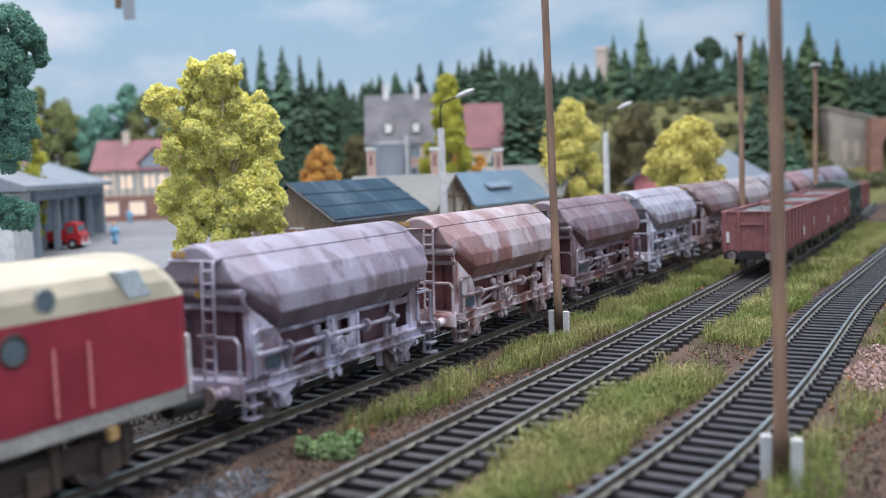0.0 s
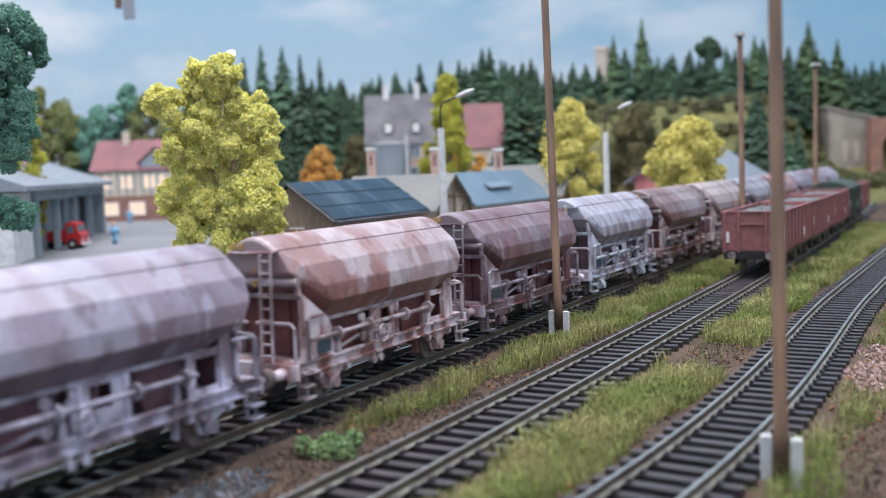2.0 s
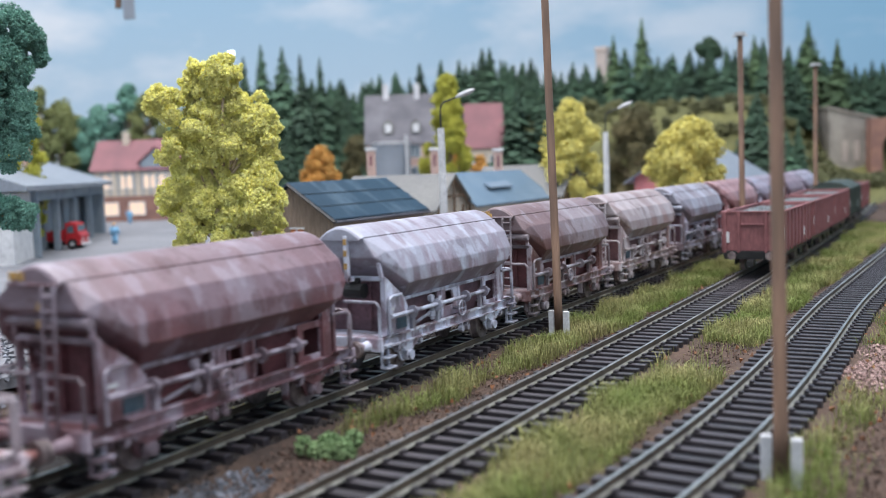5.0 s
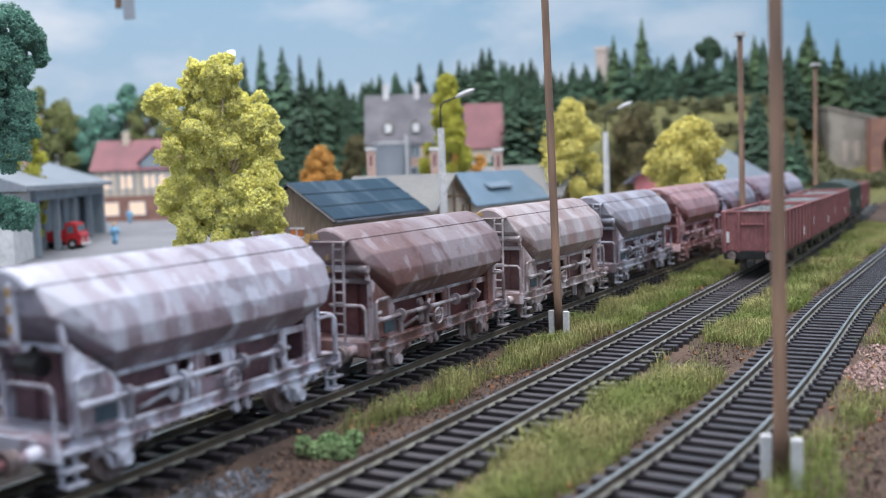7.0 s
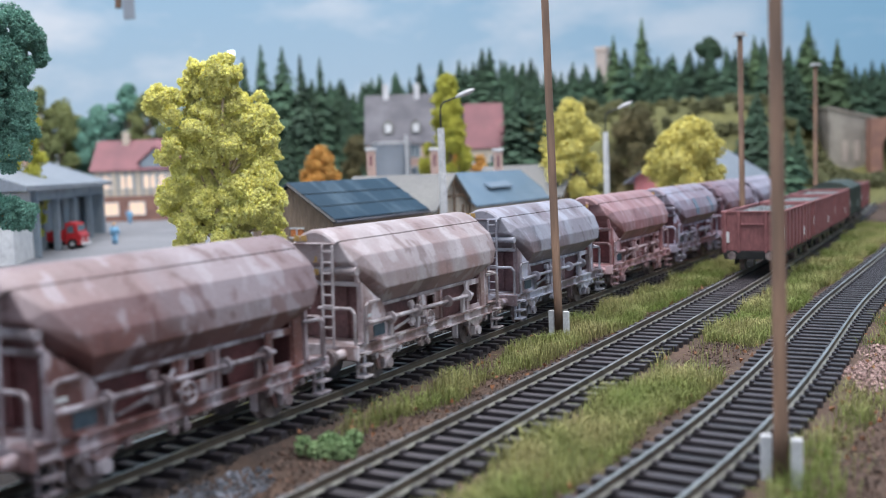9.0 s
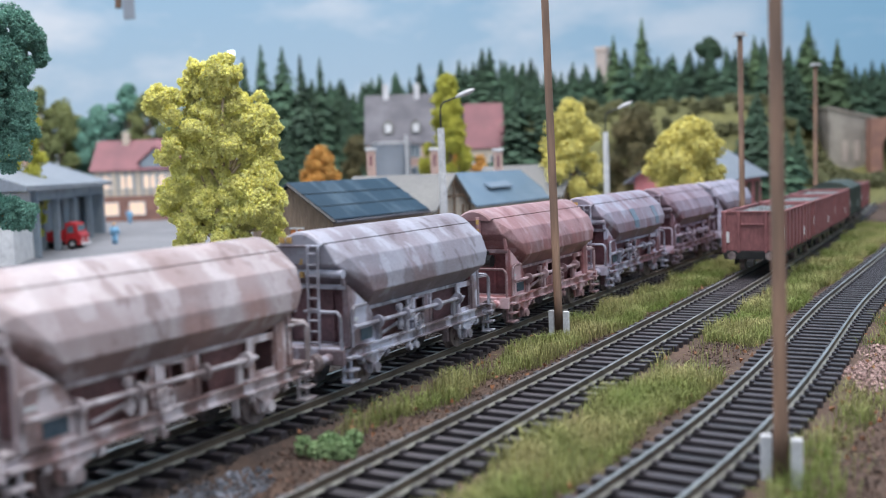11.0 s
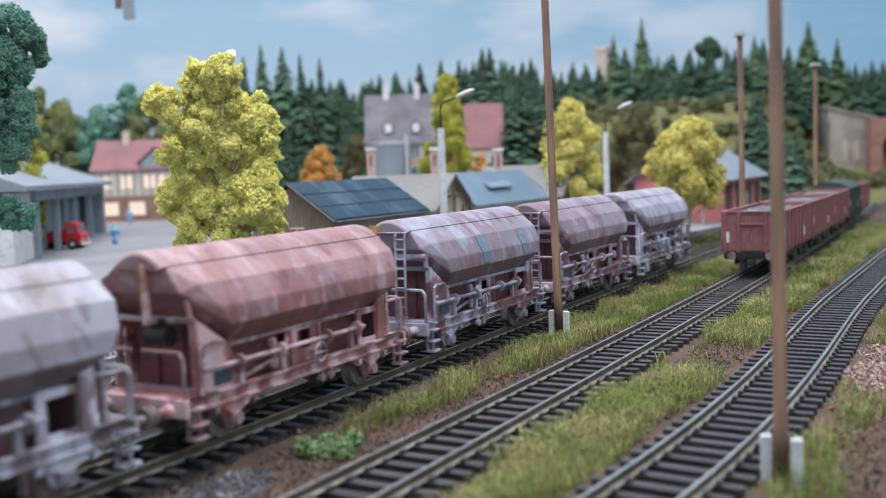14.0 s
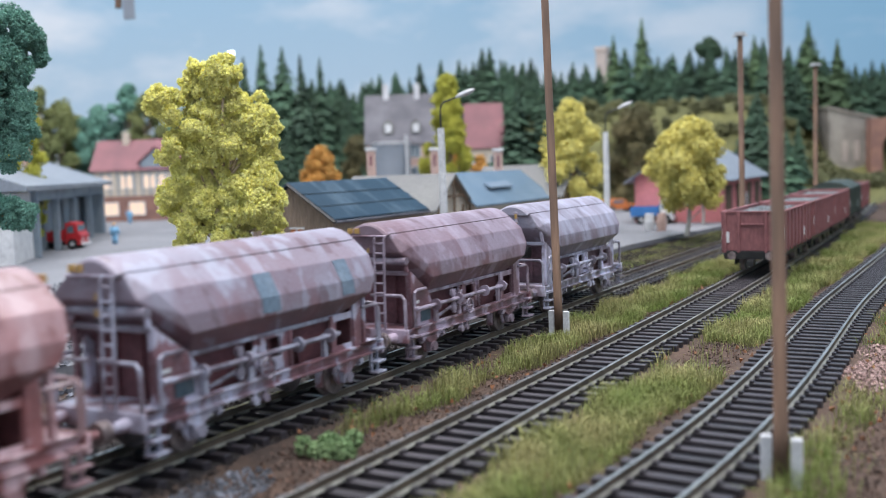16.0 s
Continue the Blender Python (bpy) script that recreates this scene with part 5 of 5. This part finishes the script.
gr = thing("vehicle_garage", -622, 672, 0, 129.4, "blue-grey vehicle garage with open bays and a pale roof", "garage")
part("back_wall", one_box(-150, 220, 60, 66, 0, 58), "shed_blue", gr)
part("end_wall", one_box(212, 218, 0, 60, 0, 58), "shed_blue", gr)
part("white_wall", one_box(-218, -150, 2, 66, 0, 56), "white", gr, "whitewashed end room")
for x in (-60, 30, 120):
    part("bay_wall", one_box(x - 3, x + 3, 10, 60, 0, 57), "shed_blue", gr)
for x in (-35, 60, 190):
    part("door_leaf", one_box(x - 14, x + 14, 12, 14, 0, 50), "shed_blue", gr, "blue-grey door leaf")
for x in (-146, -60, 30, 120, 214):
    part("column", one_box(x - 3, x + 3, -3, 3, 0, 56, bevel=0.5), "shed_blue", gr, "pale steel column")
part("lintel", one_box(-150, 218, -2.4, 4, 48, 58), "shed_blue", gr, "long steel lintel")
part("roof", prism(bmesh.new(), [(-12, 57.5), (70, 57.5), (70, 76), (66, 90), (-12, 61.5)], "x", -226, 226), "roof_tin", gr, "pale sloping tin roof")
part("roof_vent", one_box(20, 34, 40, 54, 78, 92, bevel=1), "plaster_pink", gr)

# ---- chimney-like signal houses, tank, tower ----
for x, y, zt in ((-319, 762, 82), (-268, 791, 80), (-216, 818, 77)):
    c = thing("brick_chimney", x, y, 0, 29, "pinkish brick chimney with a pale cap", "chimney", "pink chimneys")
    part("shaft", one_box(-4, 4, -4, 4, 0, zt, bevel=0.4), "plaster_pink", c)
    part("cap", one_box(-5, 5, -5, 5, zt, zt + 2.5, bevel=0.4), "white", c)
    part("slot", one_box(-1.2, 1.2, -4.4, -3.9, zt - 14, zt - 4), "roof_red", c)
tk = thing("water_tank", -512, 1114, 0, 0, "pale grey cylindrical tank beside the mansion", "tank")
part("shell", rod(bmesh.new(), (0, 0, 0), (0, 0, 98), 24, sides=32), "roof_tin", tk)
part("rim", rod(bmesh.new(), (0, 0, 97), (0, 0, 100), 25, sides=32), "lamp_grey", tk)
part("pipe", rods([(27, -8, 0), (27, -8, 108)], 2), "lamp_grey", tk)
tw = thing("castle_tower", -487, 1892, 80, 0, "distant stone tower above the woods", "tower")
part("shaft", one_box(-11, 11, -11, 11, 0, 205, bevel=1), "pale_stone", tw)
part("parapet", one_box(-12.5, 12.5, -12.5, 12.5, 202, 212, bevel=1), "pale_stone", tw)


def stone_gatehouse():
    t = thing("stone_gatehouse", -28, 1790, 0, 28, "grey stone gatehouse at the foot of the woods", "building")
    part("wall", prism(bmesh.new(), [(-38, -4), (38, -4), (38, 118), (-38, 138)], "y", -40, 40), "stone", t)
    part("coping", prism(bmesh.new(), [(-41, 138), (41, 117.5), (41, 121), (-41, 142)], "y", -43, 43), "stone", t)
    for x in (-12, 8, 24):
        opening(t, x - 4, x + 4, -40, 50, 84, -1, glass="pale_stone", frame_m="stone")
    v = thing("brick_viaduct", 82, 1760, 0, 20, "dark brick viaduct with round arches", "viaduct")
    for i in range(3):
        x = -60 + 60 * i
        part("pier", one_box(x - 9, x + 9, -16, 16, -6, 70), "brick", v)
    outline = [(-69, 70), (-69, 118), (69, 118), (69, 70)]
    for i in (1, 0):
        c = -30 + 60 * i
        outline += [(c + 21 * math.cos(a), 70 + 26 * math.sin(a)) for a in [math.pi * k / 8 for k in range(9)]]
    part("arch_wall", prism(bmesh.new(), outline, "y", -15.5, 15.5), "brick", v, "brick arches")


stone_gatehouse()

# ---- wooded hill: the tall trees one by one, then the rest of the wood ----
TALL = [(-947, 1340, 269), (-914, 1348, 286), (-863, 1340, 278), (-812, 1322, 260), (-804, 1366, 256), (-794, 1408, 223), (-768, 1456, 219), (-667, 1386, 223), (-640, 1419, 238), (-555, 1539, 213), (-525, 1544, 222), (-467, 1506, 204), (-462, 1648, 227),
        (-433, 1645, 238), (-388, 1666, 284), (-350, 1612, 254), (-354, 1722, 316), (-287, 1677, 244), (-251, 1633, 235), (-215, 1786, 247), (-173, 1794, 275), (-117, 1800, 254), (-92, 1858, 299), (-42, 1841, 261), (5, 1811, 206), (26, 1898, 223), (-412, 1655, 232), (-400, 1700, 225), (-560, 1480, 196)]
LIGHT = (14, 16, 20, 22, 23)
used = set()
rng_w = random.Random(4)


def plant(i, x, y, top, turn):
    k = 4 if i in LIGHT else i % 4
    z = float(land(x, y)) - 3
    s = max(60, top - z) / 100
    m = at(x, y, z, turn)
    if k in used:
        o = copy_thing(NEEDLES[k], m)
    else:
        o = NEEDLES[k]
        o.matrix_basis = m
        used.add(k)
    w = min(s, 1.25) * (1.15 if i in LIGHT else 1.3) * rng_w.uniform(0.85, 1.2) * (1.5 if i < 100 else 1.4)
    o.scale = (w, w, s)
    tagged(o, "pale green conifer on the hill" if k == 4 else "dark green conifer on the hill")


for i, (x, y, top) in enumerate(TALL):
    plant(i, x, y, top, 37 * i)
rng = random.Random(77)
for i in range(150):
    a = math.radians(2 + 38 * (i + rng.random()) / 150)
    r = rng.uniform(1640, 1900) + 60 if a > 0.14 else rng.uniform(1930, 2020)
    x, y = 172 - r * math.sin(a), r * math.cos(a)
    plant(100 + i, x, y, float(land(x, y)) + (rng.uniform(62, 90) if a > 0.3 else rng.uniform(78, 112)), rng.uniform(0, 360))
for i in range(8):
    a = math.radians(8.6 + 2.6 * (i + rng.random()) / 8)
    r = rng.uniform(1330, 1420)
    x, y = 172 - r * math.sin(a), r * math.cos(a)
    plant(400 + i, x, y, float(land(x, y)) + rng.uniform(70, 100), 40 * i)
for i in range(60):
    a = math.radians(23 + 17 * (i + rng.random()) / 60)
    r = rng.uniform(1540, 1680)
    x, y = 172 - r * math.sin(a), r * math.cos(a)
    plant(300 + i, x, y, float(land(x, y)) + rng.uniform(75, 105), rng.uniform(0, 360))
for i in range(16):
    a = math.radians(21.5 + 5.0 * (i + rng.random()) / 16)
    r = rng.uniform(1380, 1500)
    x, y = 172 - r * math.sin(a), r * math.cos(a)
    plant(500 + i, x, y, rng.uniform(120, 178), rng.uniform(0, 360))
broadleaf("pine_tree", -230, 1698, 140, 130, 46, "needle_tuft", 41, "round-topped dark pine on the hill", 16, 3000, 3.0, 0.75)


# ---- vehicles and figures in the yard ----
def truck(x, y, rz, cab_m, bed_m, label, s=1.0):
    t = thing("truck", x, y, 0, rz, label, "truck")
    cab = part("cab", prism(bmesh.new(), [(8 * s, 4), (22 * s, 4), (22.5 * s, 13), (20 * s, 15), (18 * s, 24), (10 * s, 25.5), (8 * s, 24)], "x", -11, 11), cab_m, t)
    cab.matrix_basis = at(0, 0, 0, -90)
    part("windscreen", one_box(17.9 * s, 19.6 * s, -9, 9, 16, 22.5), "pane", t)
    for q in (-1, 1):
        part("side_window", one_box(10 * s, 16 * s, q * 11 - 0.3, q * 11 + 0.3, 15.5, 22), "pane", t)
        part("headlight", rod(bmesh.new(), (22.4 * s, q * 7.5, 8.5), (23.2 * s, q * 7.5, 8.5), 1.5, sides=10), "white", t)
        for wx in (14 * s, -14 * s):
            w = part("wheel", rod(bmesh.new(), (wx, q * 8, 5), (wx, q * 11.3, 5), 5, sides=18), "black", t)
            part("hub", rod(bmesh.new(), (wx, q * 11.2, 5), (wx, q * 11.6, 5), 2, sides=10), "lamp_grey", w)
    part("bumper", one_box(22 * s, 24 * s, -11, 11, 3.6, 6, bevel=0.4), "white", t)
    part("chassis", one_box(-24 * s, 22 * s, -8, 8, 4, 6.5), "black", t)
    b = part("bed", one_box(-26 * s, 6 * s, -12, 12, 8, 10), bed_m, t)
    for q in (-1, 1):
        part("side_board", one_box(-26 * s, 6 * s, q * 12 - 0.5, q * 12 + 0.5, 9, 17), bed_m, b)
    part("tail_board", one_box(-26.5 * s, -25.5 * s, -12, 12, 9, 17), bed_m, b)
    part("head_board", one_box(5.5 * s, 6.5 * s, -12, 12, 9, 19), bed_m, b)
    return t


truck(-591, 636, 29, "truck_red", "truck_red", "bright red lorry parked before the garage")
truck(-112, 962, 10, "white", "blue", "white and blue lorry beside the red goods shed", 0.85)


def small_car(x, y, rz, body, label):
    t = thing("car", x, y, 0, rz, label, "car")
    bm = prism(bmesh.new(), [(-21, 3.5), (21, 3.5), (21.5, 8), (19, 9.6), (9, 10.6), (4, 16), (-13, 16.2), (-19, 10.6), (-21.5, 9.5)], "x", -9, 9)
    bmesh.ops.bevel(bm, geom=[e for e in bm.edges], offset=0.9, segments=2, profile=0.5, affect="EDGES")
    b = part("body", bm, body, t)
    b.matrix_basis = at(0, 0, 0, -90)
    for q in (-1, 1):
        part("side_window", one_box(-11, 2.5, q * 8.9 - 0.25, q * 8.9 + 0.25, 11.2, 15), "pane", t)
        for wx in (-13, 13):
            w = part("wheel", rod(bmesh.new(), (wx, q * 6.5, 3.9), (wx, q * 9.3, 3.9), 3.9, sides=18), "black", t)
            part("hub", rod(bmesh.new(), (wx, q * 9.2, 3.9), (wx, q * 9.6, 3.9), 1.7, sides=10), "lamp_grey", w)
    part("bumper", one_box(-22.2, -21.2, -8.5, 8.5, 4.5, 6.3, bevel=0.3), "lamp_grey", t)
    part("bumper", one_box(21.2, 22.2, -8.5, 8.5, 4.5, 6.3, bevel=0.3), "lamp_grey", t)


small_car(-136, 277, 197, "mint", "mint green small car parked on the gravel")
small_car(-225, 1190, 40, "orange", "orange car beside the goods shed")


def figurine(x, y, rz, material, label):
    bm = bmesh.new()
    rod(bm, (-1.6, 0, 0), (-1.3, 0, 9.5), 1.3, 1.6, 8), rod(bm, (1.6, 0, 0), (1.3, 0, 9.5), 1.3, 1.6, 8)
    rod(bm, (0, 0, 9), (0, 0, 17), 2.6, 3.3, 10)
    rod(bm, (-3.6, 0, 16.4), (-4.2, 0.8, 9.2), 1.1, 0.8, 7), rod(bm, (3.6, 0, 16.4), (4.2, 0.8, 9.2), 1.1, 0.8, 7)
    bmesh.ops.create_uvsphere(bm, u_segments=10, v_segments=8, radius=1.9, matrix=Matrix.Translation((0, 0, 19.4)))
    ob = link("figurine", bm, [material, "plaster_pink", "yellow"], smooth=True)
    for fc in ob.data.polygons:
        z = fc.center.z / MM
        fc.material_index = 2 if z > 19.8 else 1 if z > 17.2 else 0
    ob.matrix_basis = at(x, y, 0, rz)
    tagged(ob, label, "figurine")


figurine(-580, 691, 20, "sky_blue", "small painted toy figure in pale blue clothes")
figurine(-905, 1020, 60, "sky_blue", "small painted toy figure before the brick house")
for x, y, c in ((-86, 858, "white"), (-76, 862, "plaster_pink")):
    b = thing("barrel", x, y, 0, 0, "small pale barrel beside the yellow tree", "barrel", "barrels")
    part("body", rod(rod(bmesh.new(), (0, 0, 0), (0, 0, 8), 4, 4.8, 14), (0, 0, 8), (0, 0, 16), 4.8, 4, 14), c, b)
    part("hoop", ring(bmesh.new(), 0, 0, 0, 4.6, 0.4), c, b).matrix_basis = at(0, 0, 8, 0, 0, 90)

# lamp glowing behind the yellow tree, and a bracket that hangs before the sky
yl = thing("yard_light", -366, 630, 0, 0, "slim yard light with a white glowing head", "street lamp")
part("mast", rod(bmesh.new(), (0, 0, 0), (0, 0, 160), 1.2, 0.8, 8), "lamp_grey", yl)
part("head", one_box(-2.2, 2.2, -2, 2, 158, 166, bevel=0.8), "bulb", yl, "white glowing lamp head")
hb = thing("hanging_bracket", -752, 886, 262, 29, "brown wooden bracket hanging before the painted sky", "bracket")
part("block", one_box(-9, -2, -3, 3, 12, 90, bevel=0.6), "wood", hb)
part("plate", one_box(0, 14, -1, 1, -2, 90, bevel=0.4), "roof_tin", hb, "pale metal plate")


# ---- painted sky behind the layout ----
def sky_material():
    m = bpy.data.materials.new("painted_sky")
    m.use_nodes = True
    nt = m.node_tree
    n, l = nt.nodes, nt.links
    bs = n["Principled BSDF"]
    bs.inputs["Roughness"].default_value = 0.9
    tc, sp = n.new("ShaderNodeTexCoord"), n.new("ShaderNodeSeparateXYZ")
    l.new(tc.outputs["Object"], sp.inputs[0])
    g, r = n.new("ShaderNodeMapRange"), n.new("ShaderNodeValToRGB")
    g.inputs[1].default_value, g.inputs[2].default_value = 0.05, 0.62
    l.new(sp.outputs[2], g.inputs[0]), l.new(g.outputs[0], r.inputs[0])
    r.color_ramp.elements[0].color, r.color_ramp.elements[1].color = (0.40, 0.48, 0.57, 1), (0.22, 0.36, 0.48, 1)
    mp, t = n.new("ShaderNodeMapping"), n.new("ShaderNodeTexNoise")
    mp.inputs["Scale"].default_value = (1, 1, 2.6)
    l.new(tc.outputs["Object"], mp.inputs[0]), l.new(mp.outputs[0], t.inputs["Vector"])
    t.inputs["Scale"].default_value, t.inputs["Detail"].default_value, t.inputs["Roughness"].default_value = 2.4, 6, 0.55
    k, mx = n.new("ShaderNodeMapRange"), n.new("ShaderNodeMix")
    k.inputs[1].default_value, k.inputs[2].default_value, k.inputs[4].default_value = 0.47, 0.68, 0.85
    mx.data_type = "RGBA"
    mx.inputs[7].default_value = (0.56, 0.58, 0.62, 1)
    l.new(t.outputs[0], k.inputs[0])
    side, bl = n.new("ShaderNodeMapRange"), n.new("ShaderNodeMix")
    side.inputs[1].default_value, side.inputs[2].default_value, side.inputs[4].default_value = -1.1, 0.35, 0.8
    bl.data_type = "RGBA"
    bl.inputs[7].default_value = (0.105, 0.275, 0.42, 1)
    fewer, cover = n.new("ShaderNodeMapRange"), n.new("ShaderNodeMath")
    fewer.inputs[1].default_value, fewer.inputs[2].default_value, fewer.inputs[3].default_value, fewer.inputs[4].default_value = -0.9, 0.1, 1.0, 0.3
    cover.operation = "MULTIPLY"
    l.new(sp.outputs[0], fewer.inputs[0]), l.new(k.outputs[0], cover.inputs[0]), l.new(fewer.outputs[0], cover.inputs[1]), l.new(cover.outputs[0], mx.inputs[0])
    l.new(sp.outputs[0], side.inputs[0]), l.new(side.outputs[0], bl.inputs[0]), l.new(r.outputs[0], bl.inputs[6]), l.new(bl.outputs[2], mx.inputs[6])
    l.new(mx.outputs[2], bs.inputs["Base Color"]), l.new(mx.outputs[2], bs.inputs["Emission Color"])
    bs.inputs["Emission Strength"].default_value = 0.12
    return m


def backdrop():
    bm = bmesh.new()
    prev = None
    for i in range(41):
        a = math.radians(-75 + 190 * i / 40 + 0)
        x, y = -100 - 2300 * math.sin(a), 2300 * math.cos(a)
        col = [bm.verts.new((x, y, z)) for z in (-40, 400, 1600)]
        if prev:
            for j in range(2):
                bm.faces.new((prev[j], prev[j + 1], col[j + 1], col[j]))
        prev = col
    return tagged(link("backdrop", bm, sky_material(), smooth=True), "painted blue sky backdrop with soft white clouds", "backdrop", kind="structure")


backdrop()


# ---- movement of the train ----
def travelled(t):
    """How far the train has come, in millimetres, by t seconds."""
    ts = [s[0] for s in TRAVEL]
    ms = []
    for i in range(len(TRAVEL)):
        a, b = TRAVEL[max(i - 1, 0)], TRAVEL[min(i + 1, len(TRAVEL) - 1)]
        ms.append((b[1] - a[1]) / (b[0] - a[0]))
    i = min(max(sum(1 for v in ts if v <= t) - 1, 0), len(ts) - 2)
    h = ts[i + 1] - ts[i]
    u = (t - ts[i]) / h
    p0, p1, m0, m1 = TRAVEL[i][1], TRAVEL[i + 1][1], ms[i] * h, ms[i + 1] * h
    return p0 * (2 * u ** 3 - 3 * u * u + 1) + m0 * (u ** 3 - 2 * u * u + u) + p1 * (-2 * u ** 3 + 3 * u * u) + m1 * (u ** 3 - u * u)


TRAVEL = [(0, 0.0), (0.5, 18.4), (1, 38.5), (1.5, 61.5), (2, 89.3), (2.5, 120.9), (3, 151.8), (3.5, 182.6), (4, 212.5), (4.2, 224.2), (6.3, 347.3), (7, 390.1), (7.5, 420.0), (8, 450.4), (8.5, 479.4), (9.2, 519.1), (11.3, 644.2),
          (12, 684.3), (12.5, 713.7), (13, 743.7), (13.5, 772.4), (14, 801.1), (14.5, 830.1), (15, 861.0), (15.5, 891.9), (16, 925.8)]
PITCH, FIRST = 111.7, 230.0


def motions():
    times = [0.5 * i for i in range(33)]
    fine = [0.1 * i for i in range(161)]
    for k, (wagon, turned) in enumerate(WAGONS):
        rows = []
        for t in times:
            y = FIRST + PITCH * k - travelled(t)
            rows.append((t, at(centre_1(y), y, 0, heading(centre_1, y) + (180 if turned else 0))))
        walk(wagon, rows)
        for part_ob in wagon.children:
            if part_ob.name.startswith("wheelset"):
                y = part_ob.location.y / MM
                turn = 1 if not turned else -1
                walk(part_ob, [(t, at(0, y, 5.4, 0, turn * math.degrees(travelled(t) / 5.4))) for t in fine])
    rows = []
    for t in times:
        y = FIRST - 170.0 - travelled(t)
        rows.append((t, at(0, y, 0)))
    walk(LOCO, rows)


motions()
